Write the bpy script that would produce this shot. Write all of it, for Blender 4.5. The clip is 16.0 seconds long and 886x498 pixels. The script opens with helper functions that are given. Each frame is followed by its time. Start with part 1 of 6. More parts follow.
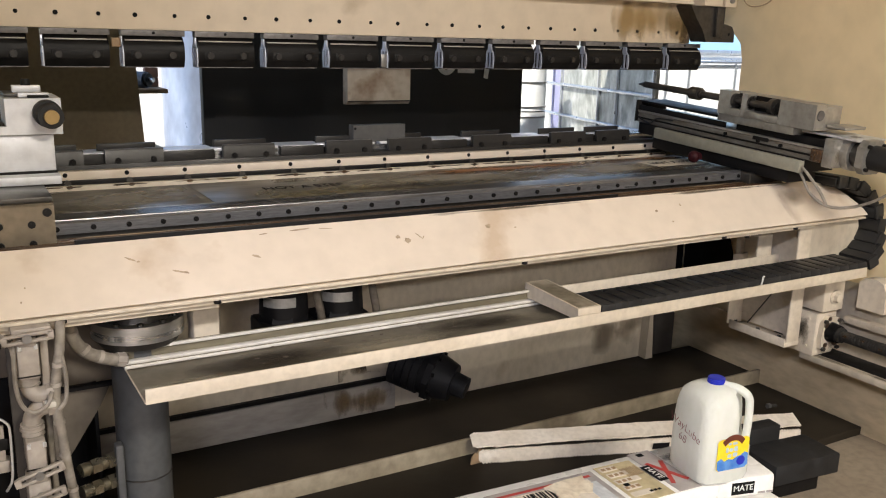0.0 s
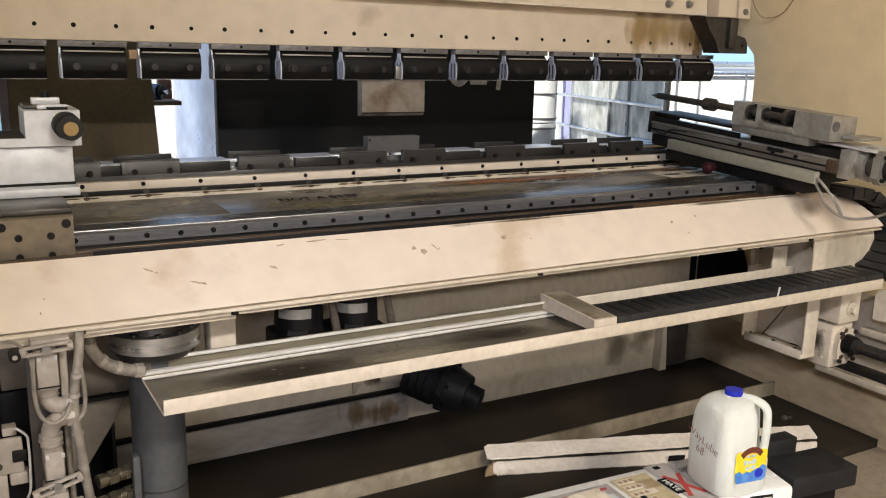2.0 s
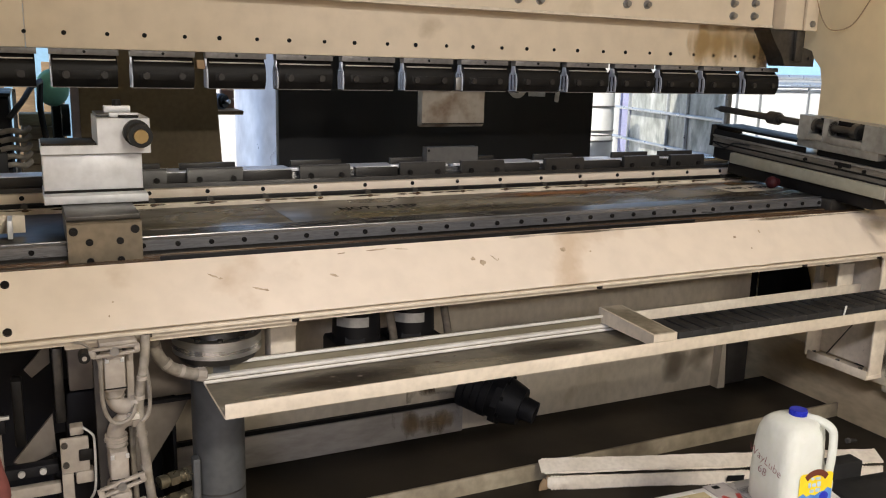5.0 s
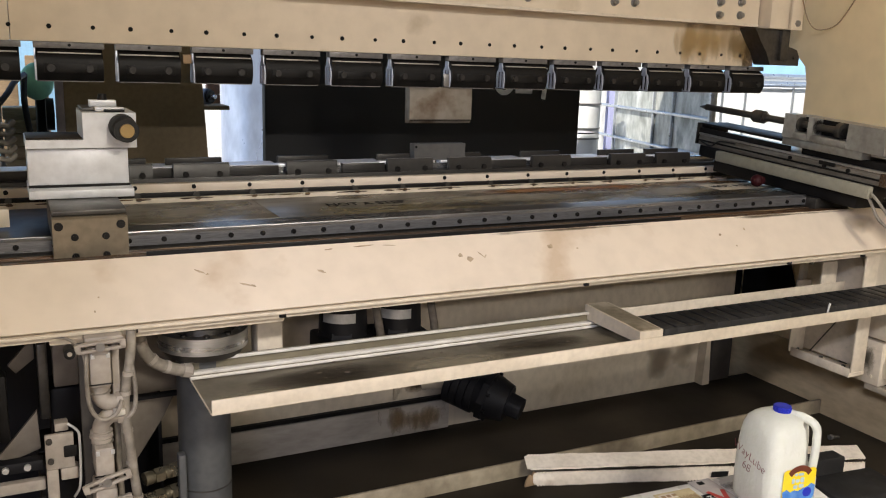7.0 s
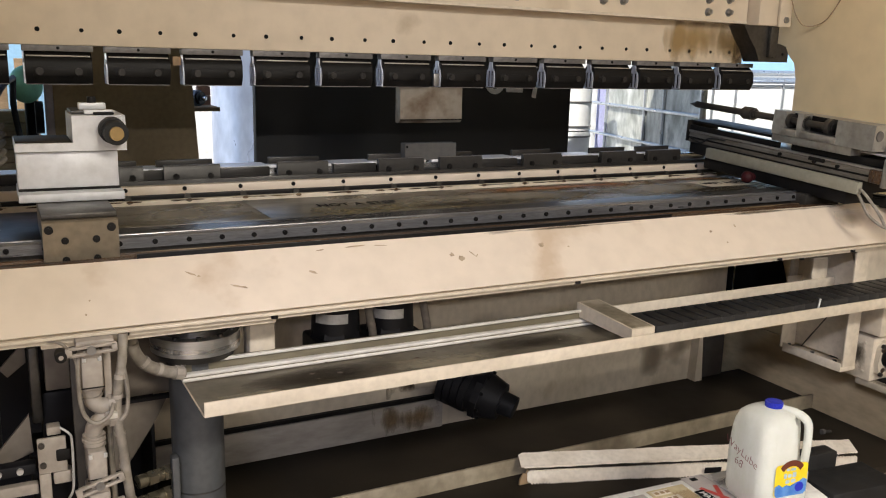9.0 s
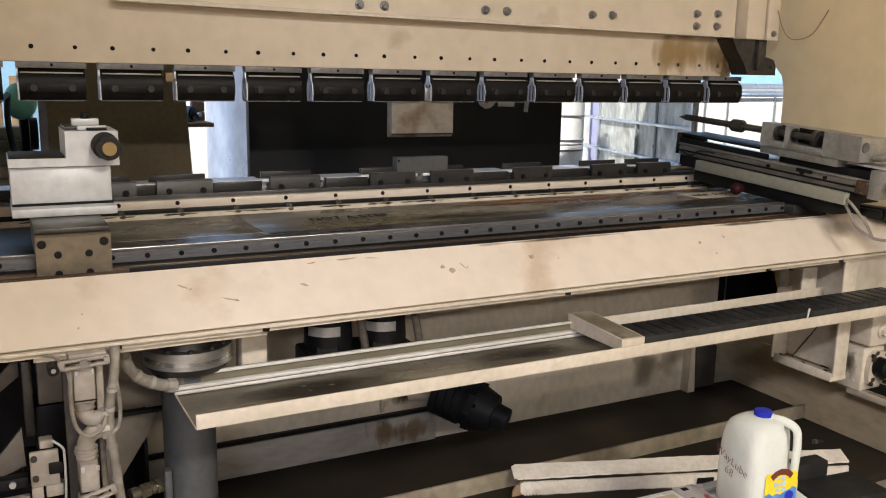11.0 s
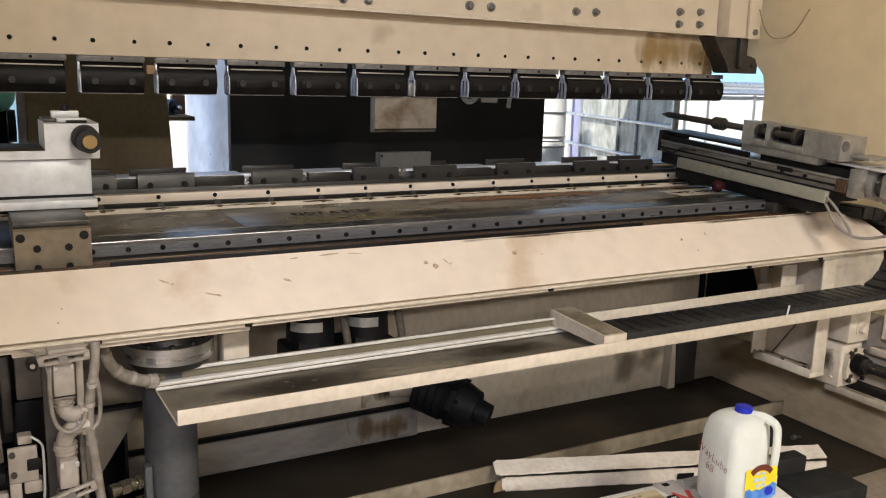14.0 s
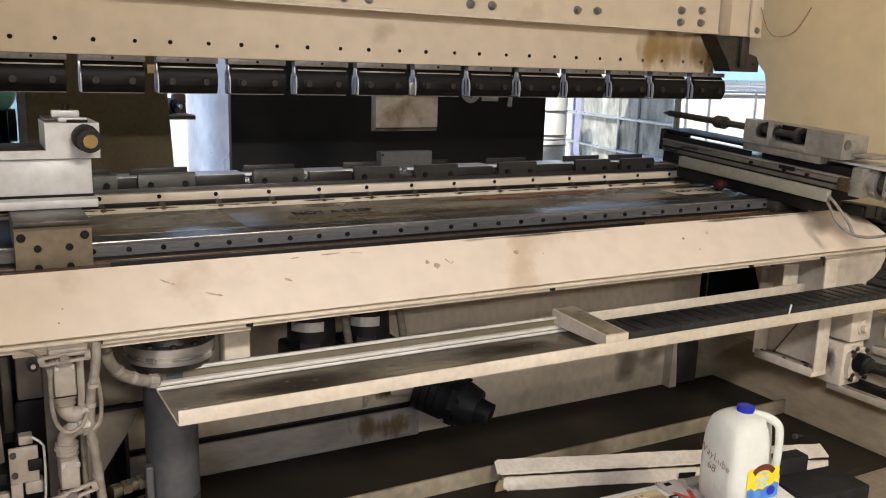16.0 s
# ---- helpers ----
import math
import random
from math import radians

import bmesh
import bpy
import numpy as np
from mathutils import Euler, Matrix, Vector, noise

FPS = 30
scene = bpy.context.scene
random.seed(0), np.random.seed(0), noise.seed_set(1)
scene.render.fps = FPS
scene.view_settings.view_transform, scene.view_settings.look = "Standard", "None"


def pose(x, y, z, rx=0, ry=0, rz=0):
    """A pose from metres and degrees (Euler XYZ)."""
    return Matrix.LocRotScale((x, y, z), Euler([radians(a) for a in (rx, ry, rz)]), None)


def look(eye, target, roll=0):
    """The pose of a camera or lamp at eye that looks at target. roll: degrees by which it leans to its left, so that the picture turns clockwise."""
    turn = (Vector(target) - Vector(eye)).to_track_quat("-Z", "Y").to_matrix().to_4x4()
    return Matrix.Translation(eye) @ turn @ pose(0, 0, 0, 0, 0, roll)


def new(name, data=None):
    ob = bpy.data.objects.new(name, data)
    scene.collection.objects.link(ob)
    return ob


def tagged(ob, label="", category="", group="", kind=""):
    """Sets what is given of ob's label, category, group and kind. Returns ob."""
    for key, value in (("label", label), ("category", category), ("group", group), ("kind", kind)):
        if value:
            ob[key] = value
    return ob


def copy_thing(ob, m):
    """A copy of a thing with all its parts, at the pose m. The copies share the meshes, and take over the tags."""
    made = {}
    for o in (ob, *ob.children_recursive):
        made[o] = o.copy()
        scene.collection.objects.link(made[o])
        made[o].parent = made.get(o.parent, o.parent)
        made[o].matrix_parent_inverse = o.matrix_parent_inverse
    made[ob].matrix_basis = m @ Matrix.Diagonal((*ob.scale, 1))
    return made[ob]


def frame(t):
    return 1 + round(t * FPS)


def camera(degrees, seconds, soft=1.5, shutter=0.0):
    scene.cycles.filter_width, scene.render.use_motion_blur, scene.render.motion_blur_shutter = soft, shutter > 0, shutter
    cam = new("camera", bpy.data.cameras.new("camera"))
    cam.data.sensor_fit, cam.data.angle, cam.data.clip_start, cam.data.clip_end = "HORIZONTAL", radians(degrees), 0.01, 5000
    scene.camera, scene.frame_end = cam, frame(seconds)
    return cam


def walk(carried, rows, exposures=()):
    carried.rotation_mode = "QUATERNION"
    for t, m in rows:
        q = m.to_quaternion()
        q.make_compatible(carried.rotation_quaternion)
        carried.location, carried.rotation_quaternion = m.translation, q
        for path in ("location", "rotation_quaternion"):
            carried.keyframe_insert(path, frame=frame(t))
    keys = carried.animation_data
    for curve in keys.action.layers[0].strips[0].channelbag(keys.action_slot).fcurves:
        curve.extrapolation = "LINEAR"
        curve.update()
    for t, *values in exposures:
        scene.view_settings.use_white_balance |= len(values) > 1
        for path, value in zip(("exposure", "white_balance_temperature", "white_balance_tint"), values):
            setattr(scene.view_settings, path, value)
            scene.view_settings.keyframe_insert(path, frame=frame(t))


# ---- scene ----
cam = camera(54.37, 16.0, soft=1.1)
PATH = [
    (0.0, 0.030, -0.005, 1.304, 76.42, -1.31, -29.62),
    (0.5, 0.030, 0.001, 1.304, 76.55, -1.13, -29.67),
    (1.0, 0.028, 0.001, 1.306, 76.75, -1.12, -29.64),
    (1.5, 0.026, 0.002, 1.306, 76.90, -1.12, -29.65),
    (2.0, 0.013, 0.005, 1.303, 77.16, -1.20, -29.10),
    (2.5, 0.007, 0.007, 1.303, 77.43, -1.19, -27.75),
    (3.0, 0.001, 0.009, 1.303, 77.74, -1.13, -26.32),
    (3.5, -0.004, 0.011, 1.302, 77.84, -1.30, -25.32),
    (6.0, -0.005, 0.014, 1.301, 77.74, -1.73, -25.98),
    (6.5, -0.010, 0.014, 1.301, 77.64, -1.89, -26.22),
    (7.0, -0.009, 0.015, 1.300, 77.65, -1.86, -26.47),
    (7.5, -0.011, 0.012, 1.300, 77.69, -1.76, -26.71),
    (8.0, -0.006, 0.014, 1.301, 77.60, -1.57, -26.87),
    (10.5, -0.006, -0.006, 1.302, 78.23, -1.15, -27.13),
    (11.0, -0.002, -0.013, 1.300, 78.59, -1.08, -27.33),
    (11.5, -0.000, -0.014, 1.301, 78.53, -1.07, -27.61),
    (12.0, 0.001, -0.010, 1.301, 78.49, -1.07, -27.89),
    (12.5, -0.002, -0.006, 1.303, 78.47, -1.04, -28.33),
    (13.0, -0.003, -0.007, 1.301, 78.52, -1.30, -28.52),
    (13.5, -0.005, -0.007, 1.300, 78.47, -1.48, -28.49),
    (14.0, -0.007, -0.006, 1.299, 78.34, -1.61, -28.55),
    (14.5, -0.008, -0.003, 1.299, 78.15, -1.70, -28.46),
    (15.0, -0.007, 0.002, 1.298, 78.09, -1.63, -28.35),
    (15.5, -0.006, -0.000, 1.301, 78.12, -1.47, -28.40),
    (16.0, -0.006, -0.001, 1.301, 78.22, -1.56, -28.51),
]
walk(cam, [(t, pose(*r)) for t, *r in PATH],
     [(0.0, 1.05), (2.0, 1.03), (3.5, 0.94), (7.0, 0.93), (11.0, 0.94), (16.0, 0.96)])

# ---- light ----
world = bpy.data.worlds.new("world")
scene.world = world
world.use_nodes = True
wn = world.node_tree.nodes
sky = wn.new("ShaderNodeTexSky")
sky.sky_type, sky.sun_disc = "NISHITA", False
sky.sun_elevation, sky.sun_rotation = radians(52), radians(235)
world.node_tree.links.new(sky.outputs[0], wn["Background"].inputs[0])
wn["Background"].inputs[1].default_value = 0.15
sun = new("sun", bpy.data.lights.new("sun", "SUN"))
sun.data.energy, sun.data.angle, sun.data.color = 5.0, radians(0.5), (1.0, 0.95, 0.86)
sun.matrix_world = look((0, 0, 0), (0.5, 0.35, -0.79))


def lamp(x, y, z, sx, sy, power, color):
    ob = new("lamp_light", bpy.data.lights.new("lamp_light", "AREA"))
    ob.data.shape, ob.data.size, ob.data.size_y = "RECTANGLE", sx, sy
    ob.data.energy, ob.data.color = power, color
    ob.matrix_world = pose(x, y, z)
    return ob


WARM = (1.0, 0.925, 0.81)
# Left lamps: blue tint and extra power stand for daylight from that side.
COOL_DAYLIGHT = (0.93, 0.95, 1.15)
LAMPS = [(-2.4, -1.9, 3.2), (1.2, -1.9, 3.2), (-2.4, -5.2, 3.2), (1.2, -5.2, 3.2)]
for lx, ly, lz in LAMPS:
    lamp(lx, ly, lz - 0.06, 1.2, 0.5, 96 if lx > 0 else 117, WARM if lx > 0 else COOL_DAYLIGHT)


# ---- materials ----
def mat(name, base, rough=0.5, metal=0.0, second=None, scale=6.0, amount=0.5, grain=60.0, bump=0.1, third=None, patch=2.0,
        patch_at=0.62, stretch=(1, 1, 1), spec=0.5, vary=0.0):
    """Base colour mottled by two sizes of noise, with a third colour in patches."""
    m = bpy.data.materials.new(name)
    m.use_nodes = True
    n, l = m.node_tree.nodes, m.node_tree.links
    b = n["Principled BSDF"]
    b.inputs["Metallic"].default_value = metal
    b.inputs["Specular IOR Level"].default_value = spec
    tc, mp = n.new("ShaderNodeTexCoord"), n.new("ShaderNodeMapping")
    mp.inputs["Scale"].default_value = stretch
    l.new(tc.outputs["Object"], mp.inputs[0])

    def tex(sc, detail=4.0):
        t = n.new("ShaderNodeTexNoise")
        t.inputs["Scale"].default_value, t.inputs["Detail"].default_value = sc, detail
        l.new(mp.outputs[0], t.inputs["Vector"])
        return t

    def ramp(src, lo, hi, a, z):
        r = n.new("ShaderNodeMapRange")
        r.inputs[1].default_value, r.inputs[2].default_value, r.inputs[3].default_value, r.inputs[4].default_value = lo, hi, a, z
        l.new(src, r.inputs[0])
        return r.outputs[0]

    def mix(fac, a, c):
        x = n.new("ShaderNodeMix")
        x.data_type = "RGBA"
        l.new(fac, x.inputs[0])
        for v, s in ((a, x.inputs[6]), (c, x.inputs[7])):
            if isinstance(v, tuple):
                s.default_value = (*v, 1)
            else:
                l.new(v, s)
        return x.outputs[2]

    big, small = tex(scale), tex(grain, 6.0)
    second = second or tuple(c * 0.72 for c in base)
    col = mix(ramp(big.outputs[0], 0.35, 0.7, 0, amount), base, second)
    col = mix(ramp(small.outputs[0], 0.4, 0.75, 0, amount * 0.55), col, tuple(c * 0.6 for c in second))
    if third:
        pt = tex(patch, 8.0)
        col = mix(ramp(pt.outputs[0], patch_at, patch_at + 0.12, 0, 0.85), col, third)
    if vary:
        oi = n.new("ShaderNodeObjectInfo")
        col = mix(ramp(oi.outputs["Random"], 0, 1, 0, vary), col, second)
    l.new(col, b.inputs["Base Color"])
    l.new(ramp(big.outputs[0], 0.3, 0.7, max(0.03, rough - 0.1), min(1, rough + 0.12)), b.inputs["Roughness"])
    if bump:
        bp = n.new("ShaderNodeBump")
        bp.inputs["Strength"].default_value, bp.inputs["Distance"].default_value = bump, 0.004
        l.new(small.outputs[0], bp.inputs["Height"])
        l.new(bp.outputs[0], b.inputs["Normal"])
    return m


def glow(name, color, strength):
    m = bpy.data.materials.new(name)
    m.use_nodes = True
    b = m.node_tree.nodes["Principled BSDF"]
    b.inputs["Emission Color"].default_value = (*color, 1)
    b.inputs["Emission Strength"].default_value = strength
    return m


def stain(name, color, scale=9.0, cut=0.45, strength=0.8, stretch=(1, 1, 1), flat=1):
    """A thin film of dirt with ragged edges that fades out from its middle."""
    m = mat(name, color, 0.6, scale=scale, amount=0.6, bump=0)
    n, l = m.node_tree.nodes, m.node_tree.links
    tc, mp, gr, mv = n.new("ShaderNodeTexCoord"), n.new("ShaderNodeMapping"), n.new("ShaderNodeTexGradient"), n.new("ShaderNodeMapping")
    gr.gradient_type = "SPHERICAL"
    mp.inputs["Location"].default_value, mp.inputs["Scale"].default_value = [0 if k == flat else -1 for k in range(3)], [0 if k == flat else 2 for k in range(3)]
    mv.inputs["Scale"].default_value = stretch
    l.new(tc.outputs["Generated"], mp.inputs[0])
    l.new(mp.outputs[0], gr.inputs[0])
    l.new(tc.outputs["Object"], mv.inputs[0])
    no, mu, mr = n.new("ShaderNodeTexNoise"), n.new("ShaderNodeMath"), n.new("ShaderNodeMapRange")
    no.inputs["Scale"].default_value, no.inputs["Detail"].default_value = scale, 8.0
    l.new(mv.outputs[0], no.inputs["Vector"])
    mu.operation = "MULTIPLY_ADD"
    l.new(gr.outputs["Fac"], mu.inputs[0])
    mu.inputs[1].default_value = 0.5
    l.new(no.outputs[0], mu.inputs[2])
    mr.inputs[1].default_value, mr.inputs[2].default_value, mr.inputs[4].default_value = cut + 0.12, cut + 0.5, strength
    l.new(mu.outputs[0], mr.inputs[0])
    l.new(mr.outputs[0], n["Principled BSDF"].inputs["Alpha"])
    return m


CREAM = mat("cream_paint", (0.70, 0.605, 0.495), 0.42, second=(0.63, 0.535, 0.425), scale=3.5, amount=0.32, grain=18, bump=0.03,
            third=(0.50, 0.385, 0.27), patch=5.0, patch_at=0.60)
CREAM_RAM = mat("cream_ram_paint", (0.68, 0.58, 0.443), 0.45, second=(0.58, 0.49, 0.365), scale=2.2, amount=0.4, grain=16, bump=0.03,
                third=(0.34, 0.26, 0.16), patch=3.0, patch_at=0.69)
CREAM_SIDE = mat("cream_frame_paint", (0.84, 0.68, 0.42), 0.5, second=(0.74, 0.60, 0.34), scale=1.6, amount=0.45, grain=9, bump=0.03)
CREAM_DIRTY = mat("grimy_cream_paint", (0.64, 0.565, 0.45), 0.5, second=(0.46, 0.395, 0.29), scale=2.6, amount=0.7, grain=30, bump=0.08,
                  third=(0.28, 0.21, 0.13), patch=3.2, patch_at=0.70, stretch=(1.15, 1.15, 0.75))
WHITE_PAINT = mat("dirty_white_paint", (0.72, 0.69, 0.63), 0.4, second=(0.52, 0.48, 0.42), scale=6, amount=0.6, grain=30, bump=0.05, third=(0.3, 0.26, 0.2), patch=8, patch_at=0.66)
# Bay paint: grime, plus the shade of the bay as a darker cream.
CREAM_SHADE = mat("shaded_bay_paint", (0.20, 0.175, 0.15), 0.5, second=(0.12, 0.10, 0.08), scale=4, amount=0.8, grain=26, bump=0.1, third=(0.09, 0.07, 0.05), patch=4, patch_at=0.62)
# Grimed cream, taken darker still for the shade it stands in.
CREAM_BAY = mat("grimed_shade_paint", (0.07, 0.062, 0.053), 0.5, second=(0.035, 0.03, 0.026), scale=5, amount=0.8, grain=30, bump=0.1, third=(0.04, 0.034, 0.028), patch=6, patch_at=0.58)
CREAM_PALE = mat("pale_cream_paint", (0.68, 0.60, 0.48), 0.42, second=(0.52, 0.44, 0.33), scale=5, amount=0.6, grain=50, bump=0.08,
                 third=(0.28, 0.2, 0.12), patch=9, patch_at=0.68)
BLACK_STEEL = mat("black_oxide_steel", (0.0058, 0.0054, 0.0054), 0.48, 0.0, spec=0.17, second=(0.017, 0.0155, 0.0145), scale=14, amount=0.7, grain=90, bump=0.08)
DARK_STEEL = mat("dark_worn_steel", (0.10, 0.095, 0.088), 0.38, 0.75, second=(0.05, 0.045, 0.04), scale=9, amount=0.7, grain=70, bump=0.08)
CLAMP_STEEL = mat("oiled_dark_steel", (0.032, 0.030, 0.028), 0.38, 0.2, spec=0.42, second=(0.018, 0.016, 0.0145), scale=9, amount=0.7, grain=70, bump=0.08)
GREY_STEEL = mat("ground_grey_steel", (0.34, 0.34, 0.34), 0.36, 0.85, second=(0.2, 0.19, 0.18), scale=8, amount=0.6, grain=120, bump=0.05, stretch=(1, 8, 1))
BRIGHT_STEEL = mat("bright_ground_steel", (0.62, 0.63, 0.65), 0.22, 0.9, second=(0.45, 0.45, 0.46), scale=8, amount=0.6, grain=90, bump=0.03, stretch=(1, 8, 1))
RAIL_STEEL = mat("linear_rail_steel", (0.30, 0.30, 0.31), 0.34, 0.7, second=(0.10, 0.10, 0.105), scale=5, amount=0.7, grain=80, bump=0.04, stretch=(0.6, 6, 6))
TABLE_STEEL = mat("oily_brown_steel", (0.20, 0.162, 0.088), 0.30, 0.2, second=(0.085, 0.072, 0.048), scale=4.5, amount=0.9, grain=28, bump=0.04,
                  third=(0.22, 0.19, 0.125), patch=3.5, patch_at=0.56, stretch=(0.8, 2, 1), spec=0.7)
ALU = mat("milled_aluminium", (0.70, 0.71, 0.73), 0.5, 0.3, second=(0.56, 0.56, 0.56), scale=9, amount=0.6, grain=40, bump=0.05,
          third=(0.42, 0.38, 0.33), patch=11, patch_at=0.70)
ALU_DULL = mat("dull_aluminium", (0.62, 0.62, 0.61), 0.38, 0.3, second=(0.42, 0.41, 0.39), scale=12, amount=0.6, grain=60, bump=0.06)
ARM_ALU = mat("grimy_machined_aluminium", (0.44, 0.43, 0.40), 0.38, 0.7, second=(0.28, 0.265, 0.235), scale=11, amount=0.7, grain=55, bump=0.06, third=(0.16, 0.13, 0.10), patch=9, patch_at=0.64)
BRASS_STEEL = mat("tan_plated_steel", (0.24, 0.20, 0.145), 0.38, 0.5, second=(0.14, 0.115, 0.08), scale=10, amount=0.6, grain=60, bump=0.06)
BRASS = mat("brass", (0.36, 0.25, 0.11), 0.4, 0.8, scale=20, amount=0.5)
RUBBER = mat("black_rubber", (0.015, 0.0145, 0.014), 0.55, spec=0.28, second=(0.03, 0.03, 0.03), scale=20, amount=0.6, grain=80, bump=0.12)
CHAIN = mat("black_chain_plastic", (0.015, 0.0145, 0.014), 0.5, spec=0.3, second=(0.030, 0.029, 0.028), scale=15, amount=0.6, grain=60, bump=0.1, vary=0.5)
OIL_FLOOR = mat("oily_dark_steel_floor", (0.017, 0.0135, 0.0095), 0.6, 0.0, spec=0.14, second=(0.038, 0.029, 0.019), scale=2.4, amount=0.8, grain=22, bump=0.15,
                third=(0.014, 0.011, 0.008), patch=1.6, patch_at=0.55)
CONCRETE = mat("stained_concrete", (0.30, 0.24, 0.17), 0.75, second=(0.20, 0.155, 0.105), scale=2.2, amount=0.8, grain=35, bump=0.25,
               third=(0.08, 0.06, 0.04), patch=1.5, patch_at=0.62)
GREASE = mat("brown_grease", (0.095, 0.05, 0.024), 0.3, second=(0.018, 0.011, 0.007), scale=6, amount=0.95, grain=40, bump=0.3,
             third=(0.36, 0.26, 0.14), patch=5, patch_at=0.60, stretch=(0.5, 26, 26))
GREY_PAINT = mat("grey_cylinder_paint", (0.085, 0.088, 0.09), 0.45, second=(0.055, 0.056, 0.056), scale=4, amount=0.7, grain=50, bump=0.08,
                 third=(0.03, 0.028, 0.025), patch=5, patch_at=0.66)
MOTOR = mat("black_motor_paint", (0.012, 0.012, 0.014), 0.5, spec=0.3, second=(0.022, 0.022, 0.024), scale=12, amount=0.6, grain=60, bump=0.1)
HOSE = mat("grimy_grey_hose", (0.33, 0.295, 0.25), 0.6, second=(0.13, 0.11, 0.085), scale=22, amount=0.8, grain=60, bump=0.2)
CONNECT = mat("cream_cast_connector", (0.41, 0.365, 0.315), 0.5, second=(0.20, 0.17, 0.14), scale=14, amount=0.6, grain=50, bump=0.1)
RED = mat("dark_red_rubber", (0.035, 0.005, 0.007), 0.65, spec=0.2, scale=20, amount=0.5)
RED_CLOTH = mat("red_cloth", (0.24, 0.075, 0.065), 0.8, scale=14, amount=0.6, bump=0.3)
WHITE_LABEL = mat("white_label_paper", (0.72, 0.72, 0.68), 0.5, scale=20, amount=0.3, bump=0)
INK = mat("black_ink", (0.012, 0.012, 0.012), 0.85, spec=0.05, scale=30, amount=0.3, bump=0)
CARD = mat("white_cardboard", (0.72, 0.65, 0.55), 0.75, second=(0.5, 0.42, 0.32), scale=8, amount=0.5, grain=70, bump=0.15,
           third=(0.3, 0.22, 0.14), patch=10, patch_at=0.7)
KRAFT = mat("brown_cardboard", (0.34, 0.23, 0.13), 0.8, scale=10, amount=0.5, bump=0.15)
# Near-black paint; in the lower bay it carries the shade.
BAY_DARK = mat("near_black_paint", (0.006, 0.006, 0.009), 0.55, spec=0.2, second=(0.018, 0.018, 0.019), scale=5, amount=0.7, grain=40, bump=0.1)
BROWN_PANEL = mat("brown_board", (0.21, 0.155, 0.08), 0.6, second=(0.16, 0.115, 0.058), scale=2.5, amount=0.7, grain=60, bump=0.05)
BLACK_PANEL = mat("black_sheet_steel", (0.012, 0.011, 0.011), 0.5, second=(0.02, 0.019, 0.018), scale=2, amount=0.6, grain=40, bump=0.03)
BLUE_STEEL = mat("bare_sheet_steel", (0.40, 0.47, 0.63), 0.30, 0.6, second=(0.24, 0.29, 0.40), scale=2.2, amount=0.7, grain=9, bump=0.02, stretch=(1.6, 1.6, 0.8))
CHALK = mat("white_chalk_paint", (0.75, 0.73, 0.70), 0.8, scale=30, amount=0.4)
TOTE = mat("milky_tote_plastic", (0.60, 0.61, 0.58), 0.45, second=(0.22, 0.23, 0.20), scale=3.4, amount=1.0, grain=14, bump=0.1, stretch=(2.0, 2.0, 1.2),
           third=(0.16, 0.18, 0.17), patch=4, patch_at=0.58)
ZINC = mat("galvanised_tube", (0.55, 0.58, 0.62), 0.35, 0.85, scale=12, amount=0.5)
TEAL = mat("teal_paint", (0.30, 0.74, 0.56), 0.5, second=(0.25, 0.66, 0.50), scale=7, amount=0.5)
BLUE_CAP = mat("blue_cap_plastic", (0.012, 0.025, 0.42), 0.35, scale=40, amount=0.2, bump=0.02)
WALL = mat("warehouse_wall", (0.22, 0.20, 0.18), 0.8, scale=1.2, amount=0.4, grain=20, bump=0.1)
CEIL = mat("warehouse_ceiling", (0.25, 0.24, 0.22), 0.8, scale=1.2, amount=0.3, grain=20)
YARD = mat("pale_yard_concrete", (0.50, 0.48, 0.44), 0.85, scale=1.0, amount=0.4, grain=14, bump=0.2)
WOOD = mat("old_wood", (0.26, 0.18, 0.10), 0.7, second=(0.14, 0.09, 0.05), scale=8, amount=0.7, grain=40, bump=0.2, stretch=(1, 6, 6))
WRAP = mat("white_plastic_wrap", (0.86, 0.84, 0.80), 0.3, second=(0.74, 0.72, 0.68), scale=9, amount=0.5, grain=25, bump=0.25)
PRINT_TAN = mat("tan_printed_paper", (0.56, 0.47, 0.28), 0.5, second=(0.42, 0.34, 0.2), scale=26, amount=0.7, grain=60)
PRINT_GREY = mat("grey_printed_plastic", (0.32, 0.29, 0.28), 0.4, second=(0.5, 0.46, 0.42), scale=24, amount=0.7, grain=60)
PRINT_RED = mat("red_print", (0.42, 0.05, 0.04), 0.45, scale=30, amount=0.3, bump=0)
LABEL_YELLOW = mat("yellow_label", (0.85, 0.62, 0.02), 0.4, scale=30, amount=0.2, bump=0)
LABEL_BLUE = mat("blue_label", (0.03, 0.16, 0.52), 0.4, second=(0.2, 0.4, 0.7), scale=40, amount=0.6, bump=0)
LABEL_BROWN = mat("brown_label", (0.13, 0.03, 0.015), 0.4, scale=30, amount=0.2, bump=0)
LAMP_GLOW = glow("lamp_tube", (1.0, 0.9, 0.75), 6.0)
MOUNT_STEEL = mat("worn_grey_mount_steel", (0.20, 0.19, 0.185), 0.48, 0.2, second=(0.09, 0.083, 0.078), scale=14, amount=0.8, grain=60, bump=0.08)
WORN_EDGE = mat("polished_worn_edge", (0.46, 0.43, 0.385), 0.42, 0.3, second=(0.22, 0.195, 0.165), scale=10, amount=0.7, grain=60, bump=0.05)
OLIVE = mat("oily_olive_film", (0.20, 0.175, 0.115), 0.5, second=(0.11, 0.09, 0.055), scale=7, amount=0.8, grain=30, bump=0.1, stretch=(0.5, 3, 3))
